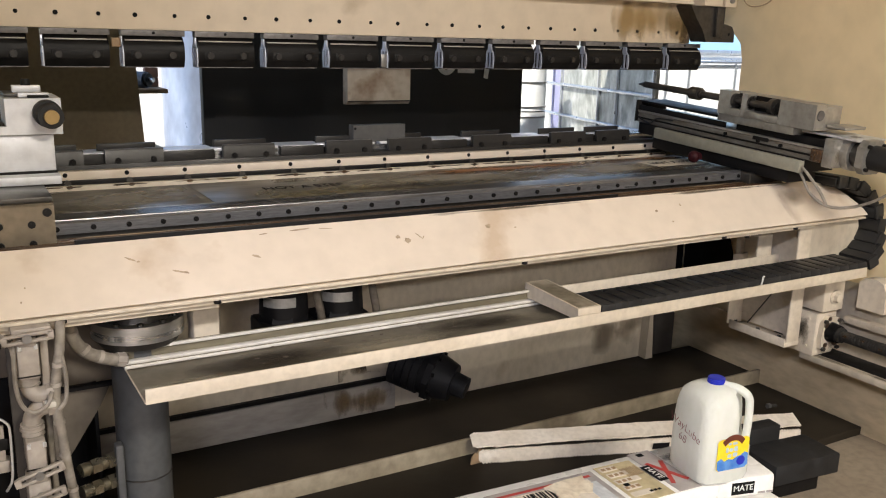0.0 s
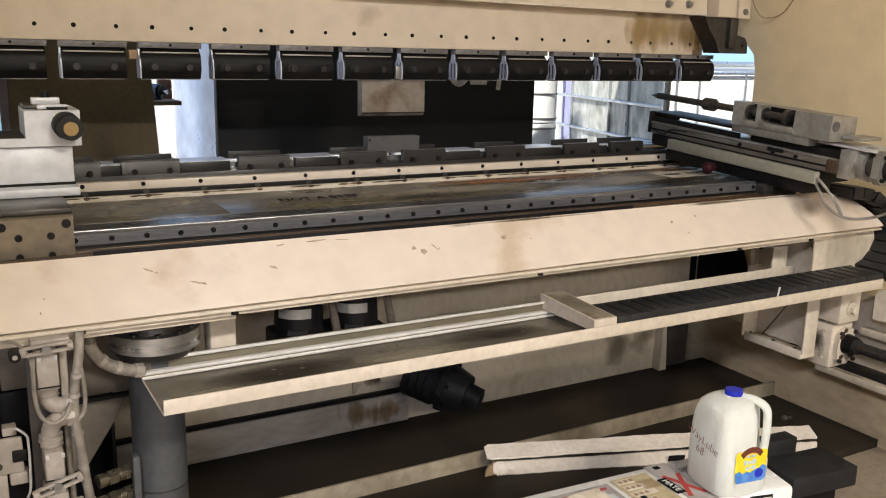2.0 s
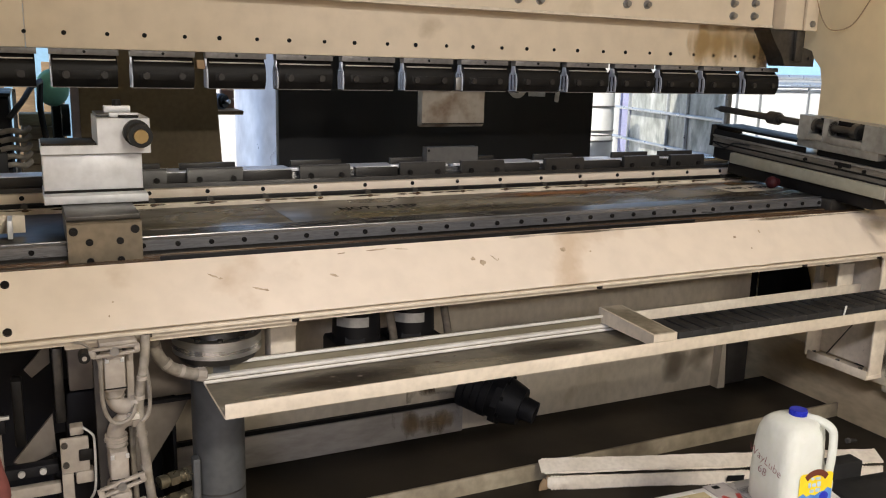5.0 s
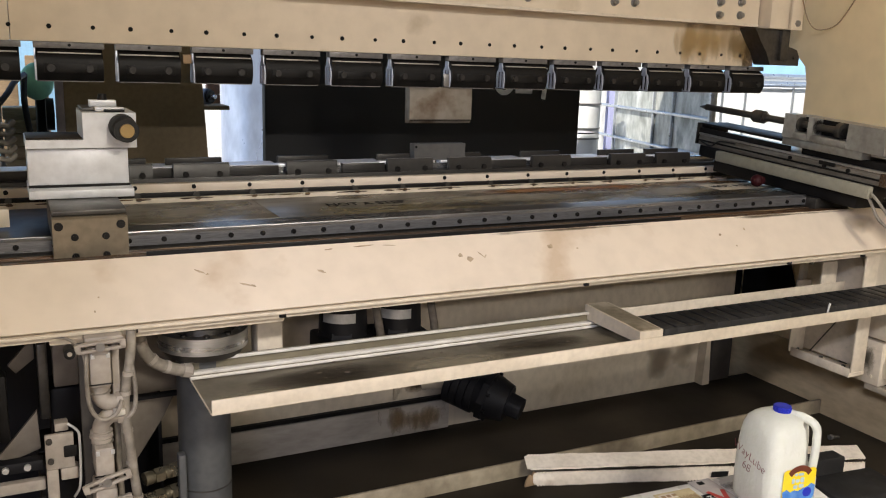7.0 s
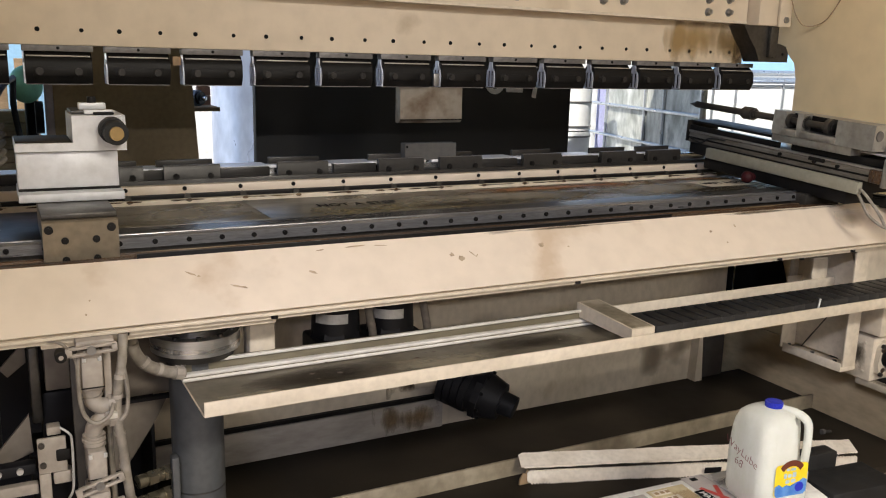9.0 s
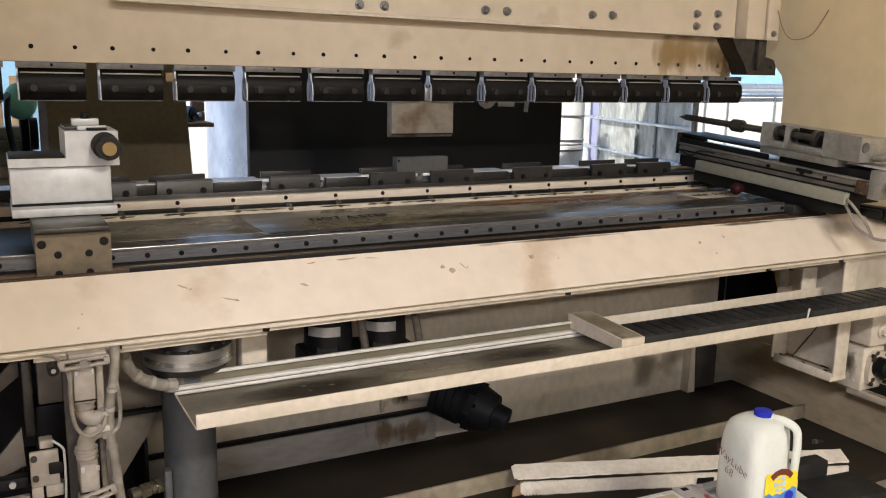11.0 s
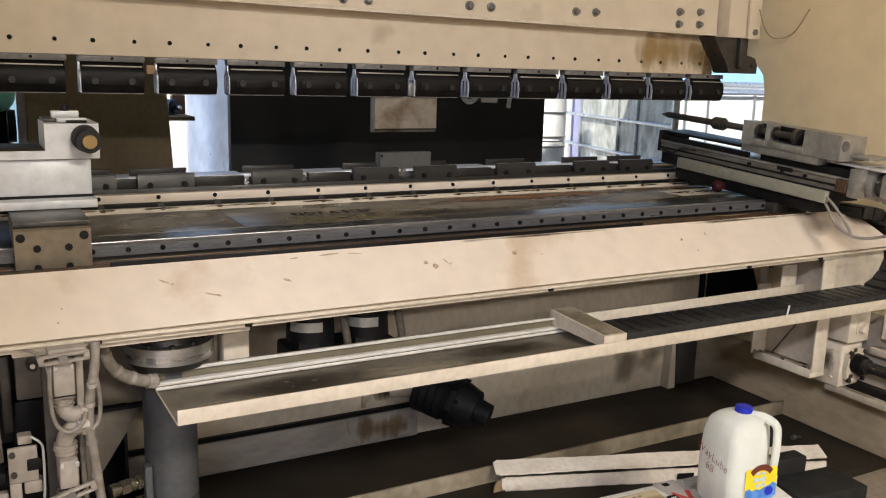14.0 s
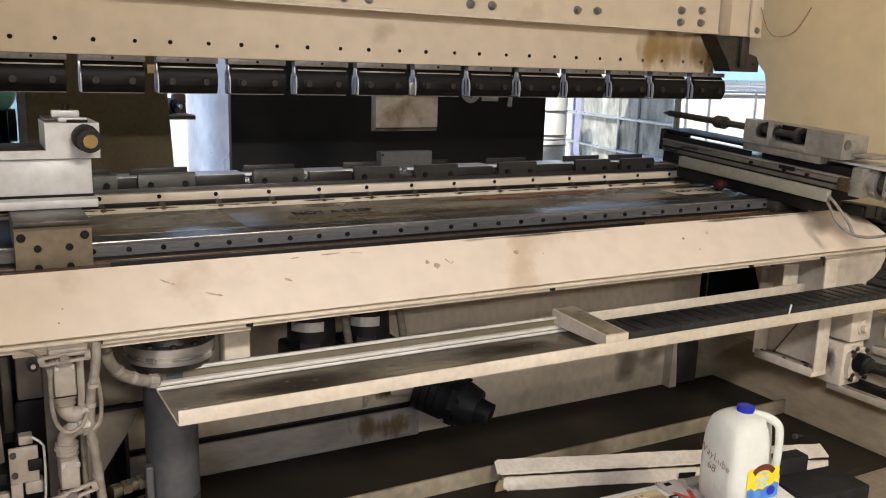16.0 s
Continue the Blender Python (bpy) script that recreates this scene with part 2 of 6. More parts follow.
OLD_TIMBER = mat("grey_weathered_timber", (0.55, 0.47, 0.33), 0.8, second=(0.34, 0.28, 0.19), scale=8, amount=0.8, grain=45, bump=0.3, stretch=(1, 6, 6), vary=0.4)
RUST_STAIN = stain("rust_stain", (0.46, 0.30, 0.11), 7, 0.42, 0.5, (2.0, 1, 0.6))
RUST_RUN = stain("brown_rust_run", (0.27, 0.18, 0.09), 16, 0.46, 0.62, (1.6, 1, 0.5))
RUST_POOL = stain("rust_pool", (0.34, 0.15, 0.04), 9, 0.42, 0.8, (0.6, 2.5, 1), 2)
GRIME_STAIN = stain("grime_stain", (0.22, 0.165, 0.11), 7, 0.50, 0.4)
OIL_STAIN = stain("oil_stain", (0.12, 0.088, 0.052), 5, 0.46, 0.5, (1.6, 1, 0.5))
OIL_POOL = stain("oil_pool", (0.045, 0.034, 0.021), 5, 0.42, 0.55, (0.6, 1.5, 1), 2)
PALE_STAIN = stain("dried_pale_stain", (0.36, 0.31, 0.22), 6, 0.42, 0.7, (0.7, 2.2, 1), 2)
SKY_BLUE = mat("light_sky_blue", (0.30, 0.52, 0.74), 0.5, scale=3, amount=0.4)

JUG = bpy.data.materials.new("milky_jug_plastic")
JUG.use_nodes = True
jb = JUG.node_tree.nodes["Principled BSDF"]
jb.inputs["Roughness"].default_value = 0.2
jb.inputs["Transmission Weight"].default_value = 0.42
jb.inputs["IOR"].default_value = 1.15
jn = JUG.node_tree.nodes.new("ShaderNodeTexNoise")
jn.inputs["Scale"].default_value = 18
jc = JUG.node_tree.nodes.new("ShaderNodeTexNoise")
jc.inputs["Scale"].default_value, jc.inputs["Detail"].default_value = 9, 3
jm = JUG.node_tree.nodes.new("ShaderNodeMix")
jm.data_type = "RGBA"
jm.inputs[6].default_value, jm.inputs[7].default_value = (0.98, 0.99, 0.95, 1), (0.87, 0.90, 0.79, 1)
JUG.node_tree.links.new(jc.outputs[0], jm.inputs[0])
JUG.node_tree.links.new(jm.outputs[2], jb.inputs["Base Color"])
jp = JUG.node_tree.nodes.new("ShaderNodeBump")
jp.inputs["Strength"].default_value, jp.inputs["Distance"].default_value = 0.25, 0.004
JUG.node_tree.links.new(jn.outputs[0], jp.inputs["Height"])
JUG.node_tree.links.new(jp.outputs[0], jb.inputs["Normal"])


# ---- building blocks ----
def box(bm, x0, x1, y0, y1, z0, z1, bevel=0.0, turn=None):
    """A box, its edges bevelled; turn is a matrix laid on its corners."""
    made = bmesh.ops.create_cube(bm, size=1)["verts"]
    m = Matrix.Translation(((x0 + x1) / 2, (y0 + y1) / 2, (z0 + z1) / 2)) @ Matrix.Diagonal((x1 - x0, y1 - y0, z1 - z0, 1))
    bmesh.ops.transform(bm, matrix=(turn @ m) if turn else m, verts=made)
    if bevel:
        edges = list({e for v in made for e in v.link_edges})
        bmesh.ops.bevel(bm, geom=edges, offset=min(bevel, 0.45 * min(x1 - x0, y1 - y0, z1 - z0)), segments=2, profile=0.5, affect="EDGES")
    return bm


def rod(bm, a, b, r, r2=None, seg=20, cap=True):
    """A round bar or cone from a to b."""
    a, b = Vector(a), Vector(b)
    q = (b - a).to_track_quat("Z", "Y").to_matrix().to_4x4()
    bmesh.ops.create_cone(bm, cap_ends=cap, segments=seg, radius1=r, radius2=r if r2 is None else r2, depth=(b - a).length,
                          matrix=Matrix.Translation((a + b) / 2) @ q)
    return bm


def sweep(bm, pts, r, seg=10, flat=1.0):
    """A tube along points, smoothed."""
    pts = [Vector(p) for p in pts]
    fine = []
    for i in range(len(pts) - 1):
        p0, p1, p2, p3 = pts[max(i - 1, 0)], pts[i], pts[i + 1], pts[min(i + 2, len(pts) - 1)]
        for k in range(5):
            t = k / 5
            fine.append(0.5 * ((2 * p1) + (p2 - p0) * t + (2 * p0 - 5 * p1 + 4 * p2 - p3) * t * t + (3 * p1 - p0 - 3 * p2 + p3) * t ** 3))
    fine.append(pts[-1])
    rings, side = [], None
    for i, p in enumerate(fine):
        d = (fine[min(i + 1, len(fine) - 1)] - fine[max(i - 1, 0)]).normalized()
        side = d.orthogonal().normalized() if side is None else (side - d * side.dot(d)).normalized()
        up = d.cross(side)
        rings.append([bm.verts.new(p + r * (math.cos(a) * side + flat * math.sin(a) * up)) for a in (2 * math.pi * k / seg for k in range(seg))])
    for r0, r1 in zip(rings, rings[1:]):
        for k in range(seg):
            bm.faces.new((r0[k], r0[(k + 1) % seg], r1[(k + 1) % seg], r1[k]))
    bm.faces.new(rings[0][::-1]), bm.faces.new(rings[-1])
    return bm


def prism(bm, outline, axis, a, b):
    """An outline in the other two axes, drawn out along axis from a to b."""
    def at(u, v, w):
        return {"x": (w, u, v), "y": (u, w, v), "z": (u, v, w)}[axis]
    lo = [bm.verts.new(at(u, v, a)) for u, v in outline]
    hi = [bm.verts.new(at(u, v, b)) for u, v in outline]
    bm.faces.new(lo), bm.faces.new(hi[::-1])
    n = len(lo)
    for i in range(n):
        bm.faces.new((lo[i], hi[i], hi[(i + 1) % n], lo[(i + 1) % n]))
    bmesh.ops.recalc_face_normals(bm, faces=bm.faces)
    return bm


def root_of(ob):
    while ob.parent:
        ob = ob.parent
    return ob


def smooth(me):
    """Shades round faces smooth, keeps corners sharp."""
    me.polygons.foreach_set("use_smooth", [True] * len(me.polygons))
    me.set_sharp_from_angle(angle=radians(35))


def part(name, bm, material, parent, label=""):
    """One mesh under a thing; bm is in world metres, moved into the thing's own frame."""
    bmesh.ops.recalc_face_normals(bm, faces=bm.faces)
    me = bpy.data.meshes.new(name)
    root = root_of(parent)
    bm.transform(root.matrix_basis.inverted())
    bm.to_mesh(me)
    bm.free()
    me.materials.append(material)
    smooth(me)
    ob = new(name, me)
    ob.parent = parent
    return tagged(ob, label)


def thing(name, x, y, z, label, category, group="", kind=""):
    ob = new(name)
    ob.empty_display_size = 0.05
    ob.matrix_basis = Matrix.Translation((x, y, z))
    return tagged(ob, label, category, group, kind)


def solid(name, bm, material, label, category="", group="", kind=""):
    """A thing of one mesh, in world metres."""
    bmesh.ops.recalc_face_normals(bm, faces=bm.faces)
    me = bpy.data.meshes.new(name)
    bm.to_mesh(me)
    bm.free()
    me.materials.append(material)
    smooth(me)
    return tagged(new(name, me), label, category, group, kind)


def B():
    return bmesh.new()


def bolt(parent, x, y, z, r=0.008, axis="y", name="bolt", depth=0.006, material=None):
    """A socket-head bolt that stands out towards the front."""
    bm = B()
    d = Vector((0, -1, 0)) if axis == "y" else Vector((-1, 0, 0)) if axis == "x" else Vector((0, 0, 1))
    p = Vector((x, y, z))
    rod(bm, p + d * -0.002, p + d * depth, r, r * 0.93, 14)
    rod(bm, p + d * (depth - 0.001), p + d * (depth + 0.0005), r * 0.5, r * 0.5, 6)
    return part(name, bm, material or DARK_STEEL, parent)


def words(name, text, size, m, material, parent=None, thin=0.0):
    """Lettering with a little thickness, as a mesh."""
    cu = bpy.data.curves.new(name, "FONT")
    cu.body, cu.size, cu.extrude, cu.align_x, cu.align_y = text, size, 0.0004, "CENTER", "CENTER"
    cu.offset = -thin
    tmp = bpy.data.objects.new(name, cu)
    scene.collection.objects.link(tmp)
    me = bpy.data.meshes.new_from_object(tmp.evaluated_get(bpy.context.evaluated_depsgraph_get()))
    bpy.data.objects.remove(tmp)
    me.materials.append(material)
    ob = new(name, me)
    if parent:
        ob.parent = parent
        m = root_of(parent).matrix_basis.inverted() @ m
    ob.matrix_basis = m
    return ob


# ---- setting ----
ground = solid("ground", box(B(), -60, 60, -40, 90, -0.25, -0.012), YARD, "pale dusty concrete yard beyond the open wall", kind="structure")
solid("floor", box(B(), -9, 10, -9, 3.75, -0.012, 0.0), CONCRETE, "oil-stained concrete shop floor", kind="structure")
bm = B()
box(bm, -9.2, -3.6, 3.55, 3.75, 0, 3.4)
box(bm, 7.6, 10.2, 3.55, 3.75, 0, 3.4)
box(bm, -3.6, 7.6, 3.55, 3.75, 2.6, 3.4)
solid("wall_back", bm, WALL, "back wall of the shop with a wide open doorway", kind="structure")
solid("wall_left", box(B(), -9.2, -9, -9, 3.55, 0, 3.4), WALL, "plain painted shop wall", kind="structure")
solid("wall_right", box(B(), 10, 10.2, -9, 3.55, 0, 3.4), WALL, "plain painted shop wall", kind="structure")
solid("wall_front", box(B(), -9.2, 10.2, -9.2, -9, 0, 3.4), WALL, "plain painted shop wall", kind="structure")
solid("ceiling", box(B(), -9.2, 10.2, -9.2, 3.75, 3.4, 3.6), CEIL, "plain pale shop ceiling", kind="structure")
for lx, ly, lz in LAMPS:
    la = thing("ceiling_light", lx, ly, 3.4, "long fluorescent fitting on the shop ceiling", "ceiling light", "shop ceiling lights")
    part("housing", box(B(), lx - 0.65, lx + 0.65, ly - 0.3, ly + 0.3, lz + 0.02, 3.4, 0.01), CEIL, la)
    part("diffuser", box(B(), lx - 0.6, lx + 0.6, ly - 0.25, ly + 0.25, lz - 0.04, lz + 0.02), LAMP_GLOW, la)

# ---- press: fixed frame ----
press = thing("press_brake", 1.3, 2.5, 0, "large cream-painted press brake with oily bed and steel tooling", "press brake")
# side frame with the throat cut out of it
bm = B()
prism(bm, [(0.85, 2.6), (0.85, 0.95), (1.62, 0.84), (1.62, 0.0), (3.1, 0), (3.1, 0.9), (2.52, 0.9), (2.43, 0.93), (2.415, 1.0), (2.415, 1.26), (2.43, 1.32), (2.47, 1.36),
           (2.56, 1.38), (3.1, 1.38), (3.1, 2.6)], "x", 2.75, 2.83)
part("side_frame", bm, CREAM_SIDE, press, "yellowish cream steel side frame with a rounded throat")
# Left frame, unseen; added to keep lamp light off the beam's left end.
bm = B()
prism(bm, [(0.85, 2.6), (0.85, 0.95), (1.62, 0.84), (1.62, 0.0), (3.1, 0), (3.1, 0.9), (2.52, 0.9), (2.43, 0.93), (2.415, 1.0), (2.415, 1.26), (2.43, 1.32), (2.47, 1.36),
           (2.56, 1.38), (3.1, 1.38), (3.1, 2.6)], "x", -0.50, -0.42)
part("side_frame", bm, CREAM_SIDE, press)
part("bed_web", box(B(), -0.415, 2.58, 2.5, 2.56, 0.058, 0.86), CREAM_DIRTY, press, "grimy cream bed plate with oil runs")
part("bed_top", box(B(), -0.415, 2.58, 2.486, 2.60, 0.86, 0.955, 0.003), CLAMP_STEEL, press)
part("base_plate", box(B(), -0.415, 2.699, 2.135, 2.499, 0.0, 0.060, 0.004), OIL_FLOOR, press, "dark oil-covered base plate")
part("base_edge", box(B(), -0.415, 2.70, 2.122, 2.133, 0.0, 0.082, 0.002), mat("oily_cream_edge", (0.36, 0.305, 0.215), 0.5, second=(0.17, 0.135, 0.085), scale=4, amount=0.9, grain=30, third=(0.07, 0.05, 0.03), patch=3, patch_at=0.56), press)
part("base_rail", box(B(), 2.70, 2.711, 0.95, 2.62, 0.0, 0.262, 0.002), mat("grimy_tan_paint", (0.66, 0.53, 0.34), 0.5, second=(0.44, 0.34, 0.20), scale=3, amount=0.8, grain=24, bump=0.08, third=(0.26, 0.19, 0.10), patch=4, patch_at=0.62, stretch=(1, 0.6, 1.6)), press)
# Brace greyed for the shade on this end of the bed; patches are grime.
part("back_brace", box(B(), -0.2, 1.285, 2.480, 2.4985, 0.0605, 0.165, 0.004), mat("grey_shade_grime_paint", (0.46, 0.425, 0.39), 0.5, second=(0.28, 0.25, 0.22), scale=5, amount=0.8, grain=30, bump=0.08, third=(0.12, 0.095, 0.075), patch=4, patch_at=0.62, stretch=(0.6, 1, 2)), press)
part("rust_run", box(B(), 1.02, 1.284, 2.4785, 2.4792, 0.062, 0.164), RUST_RUN, press, "brown rust run")
part("rust_run", box(B(), 1.08, 1.27, 2.4982, 2.4990, 0.185, 0.27), RUST_RUN, press, "brown rust run")
part("brace_gap", box(B(), -0.2, 1.285, 2.484, 2.498, 0.1665, 0.180), BLACK_STEEL, press)
part("pit_floor", box(B(), -0.415, 2.695, 1.673, 2.121, 0.001, 0.030, 0.002), OIL_FLOOR, press, "dark oil-soaked floor sheet")
# dark gap at the right end of the bed, with what stands in it
part("end_plate", box(B(), 2.60, 2.74, 2.62, 2.64, 0.08, 0.9), BLACK_STEEL, press)
bm = B()
prism(bm, [(2.43, 0.56), (2.43, 0.80), (2.74, 0.80), (2.74, 0.56)], "y", 2.05, 2.07)
part("gusset", bm, CREAM_DIRTY, press)
# Flat black sheet; no hollow is cut, its shade is the black.
part("recess", prism(B(), [(2.40, 0.78), (2.395, 0.60), (2.37, 0.53), (2.345, 0.47), (2.33, 0.40), (2.33, 0.30), (2.61, 0.30), (2.61, 0.85), (2.405, 0.85)], "x", 2.738, 2.747), BLACK_STEEL, press, "black sheet for the shade of a hollow in the side frame")
# Panel added for the dim gap; the shade is in its dark colour.
part("port_cover", box(B(), 2.465, 2.575, 2.47, 2.4975, 0.0605, 0.24, 0.02), CREAM_BAY, press, "dark panel standing for the dim end of the bed")
part("gusset", prism(B(), [(2.41, 0.0605), (2.418, 0.26), (2.435, 0.26), (2.448, 0.0605)], "y", 2.455, 2.4975), CREAM_DIRTY, press)
for x, z, w, h in ((2.22, 0.20, 0.10, 0.15), (2.36, 0.2, 0.09, 0.15)):
    part("oil_run", box(B(), x - w, x + w, 2.4982, 2.4990, z - h, z + h), GRIME_STAIN, press, "brown oil run")

# bed: bolted bars under the die rail
bar = part("bolt_bar", box(B(), -0.415, 2.42, 2.455, 2.484, 0.919, 0.943, 0.002), CREAM, press, "cream bar with a row of bolt holes")
for i in range(-5, 13):
    x = 0.443 + 0.1563 * i
    bm = B()
    rod(bm, (x, 2.4535, 0.934), (x, 2.456, 0.934), 0.0062, seg=12)
    part("bolt_hole", bm, INK, bar)
    bm = B()
    rod(bm, (x + 0.004, 2.436, 0.914), (x + 0.004, 2.456, 0.914), 0.0085, 0.0075, 12)
    part("bolt", bm, DARK_STEEL, bar)
part("oil_groove", box(B(), -0.415, 2.42, 2.443, 2.456, 0.905, 0.920, 0.001), BLACK_STEEL, press)
part("lower_bar", box(B(), -0.415, 2.40, 2.425, 2.442, 0.885, 0.909, 0.002), CREAM_PALE, press, "cream bar stained along its edge")
random.seed(31)
drips = B()
for i in range(-5, 13):
    x = 0.447 + 0.1563 * i
    for k in range(3):
        u, w, h = x + random.uniform(-0.07, 0.07), random.uniform(0.015, 0.045), random.uniform(0.0010, 0.0026)
        drips.faces.new([drips.verts.new((u + w * math.cos(a) * random.uniform(0.7, 1.15), 2.4243, 0.9075 + h * math.sin(a) * random.uniform(0.6, 1.2) - h * 0.5)) for a in (j * math.pi / 5 for j in range(10))])
    drips.faces.new([drips.verts.new((x + 0.002 + 0.009 * math.cos(a), 2.4240, 0.906 + 0.0045 * math.sin(a) * random.uniform(0.8, 1.2))) for a in (j * math.pi / 5 for j in range(10))])
part("oil_smear", drips, GREASE, press, "brown oil smear along the bar")["kind"] = "stuff"
part("slot_bar", box(B(), -0.415, 2.40, 2.398, 2.423, 0.882, 0.896, 0.002), DARK_STEEL, press)

# die rail and its clamps
# Nearly white: the reflection of daylight is put into the base colour.
TOP_STEEL = mat("daylit_top_steel", (0.80, 0.80, 0.84), 0.38, 0.35, second=(0.62, 0.61, 0.62), scale=10, amount=0.6, grain=60, bump=0.03)
rail = part("die_rail", box(B(), -0.415, 2.42, 2.52, 2.60, 0.955, 0.976, 0.002), BRIGHT_STEEL, press, "ground steel die rail")
for a, c in ((0.30, 0.40), (0.555, 0.70), (0.90, 1.04), (1.415, 1.56), (1.74, 1.90), (-0.1, 0.22), (2.06, 2.11)):
    part("rail_block", box(B(), a, c, 2.505, 2.60, 0.945, 0.9805, 0.002), CLAMP_STEEL, rail)
    part("block_top", box(B(), a + 0.001, c - 0.001, 2.508, 2.599, 0.981, 0.983), TOP_STEEL, rail, "ground top face, whitened for the daylight on it")


def die_clamp(x, label="black steel die clamp with two socket bolts"):
    t = thing("die_clamp", x, 2.5, 0.93, label, "clamp", "die clamps along the bed")
    part("jaw", prism(B(), [(2.488, 0.932), (2.488, 0.985), (2.492, 0.993), (2.504, 0.993), (2.504, 0.932)], "x", x - 0.078, x + 0.078), CLAMP_STEEL, t)
    part("rear_jaw", box(B(), x - 0.09, x + 0.068, 2.545, 2.557, 0.976, 1.003, 0.001), CLAMP_STEEL, t)
    part("seat", box(B(), x - 0.1, x + 0.095, 2.507, 2.543, 0.976, 0.984, 0.001), TOP_STEEL, t)
    part("jaw_edge", box(B(), x - 0.0775, x + 0.0775, 2.4925, 2.5035, 0.9932, 0.9942), MOUNT_STEEL, t)
    for dx in (-0.045, 0.05):
        bolt(t, x + dx, 2.488, 0.963, 0.0088, material=BLACK_STEEL)
    return t


first = die_clamp(0.473)
for x in (-0.16, 0.262, 0.798, 1.12, 1.335, 1.652, 1.98, 2.19):
    copy_thing(first, pose(x, 2.5, 0.93))

# ---- ram ----
ram = thing("press_ram", 0.6, 2.5, 1.314, "cream-painted press ram with a row of bolt holes", "press ram")
part("ram_plate", box(B(), 0.0105, 2.548, 2.5005, 2.62, 1.314, 2.3, 0.003), CREAM_RAM, ram)
part("ram_plate", box(B(), -0.41, 0.0095, 2.5, 2.62, 1.314, 2.3, 0.003), CREAM_RAM, ram)
for i in range(-5, 25):
    x = 0.101 + 0.099 * i + (0.006 if i % 2 else 0.0)
    bm = B()
    rod(bm, (x, 2.4985, 1.353), (x, 2.501, 1.353), 0.0062 if i % 2 == 0 else 0.0055, seg=12)
    part("bolt_hole", bm, INK, ram)
bm = B()
prism(bm, [(0.3, 1.485), (0.86, 1.478), (2.505, 1.467), (2.505, 2.3), (0.3, 2.3)], "y", 2.455, 2.499)
part("stiffener", bm, CREAM_RAM, ram, "bolted cream stiffener plate")
bm = B()
prism(bm, [(0.3, 1.474), (0.86, 1.468), (2.505, 1.4575), (2.505, 1.4665), (0.86, 1.477), (0.3, 1.484)], "y", 2.45, 2.499)
part("stiffener_lip", bm, CREAM_PALE, ram)
for x, z in ((0.99, 1.50), (1.07, 1.50), (1.42, 1.505), (1.50, 1.505), (1.84, 1.51), (1.925, 1.512), (2.31, 1.535), (2.41, 1.54), (2.31, 1.492), (2.41, 1.495)):
    b = bolt(ram, x, 2.455, z, 0.0095, "y", "bolt", 0.018, GREY_STEEL)
    bm = B()
    rod(bm, (x, 2.4545, z), (x, 2.451, z), 0.0145)
    part("washer", bm, GREY_STEEL, b)
for x, z, w, h, m in ((2.33, 1.39, 0.26, 0.09, RUST_STAIN), (2.47, 1.37, 0.08, 0.08, RUST_STAIN), (2.52, 1.36, 0.028, 0.06, RUST_RUN)):
    part("stain", box(B(), x - w, min(x + w, 2.547), 2.4986, 2.4992, max(z - h, 1.315), z + h), m, ram, "brown stain on the paint")
part("name_plate", box(B(), -0.30, -0.048, 2.494, 2.4995, 1.395, 1.6, 0.002), WHITE_LABEL, ram, "white plate screwed to the ram")


# ram clamps: a row at even steps
# The pale blue base colour holds the daylight these end faces reflect.
END_STEEL = mat("daylit_end_steel", (0.62, 0.66, 0.76), 0.42, 0.45, second=(0.38, 0.40, 0.45), scale=9, amount=0.4, grain=60, bump=0.03)
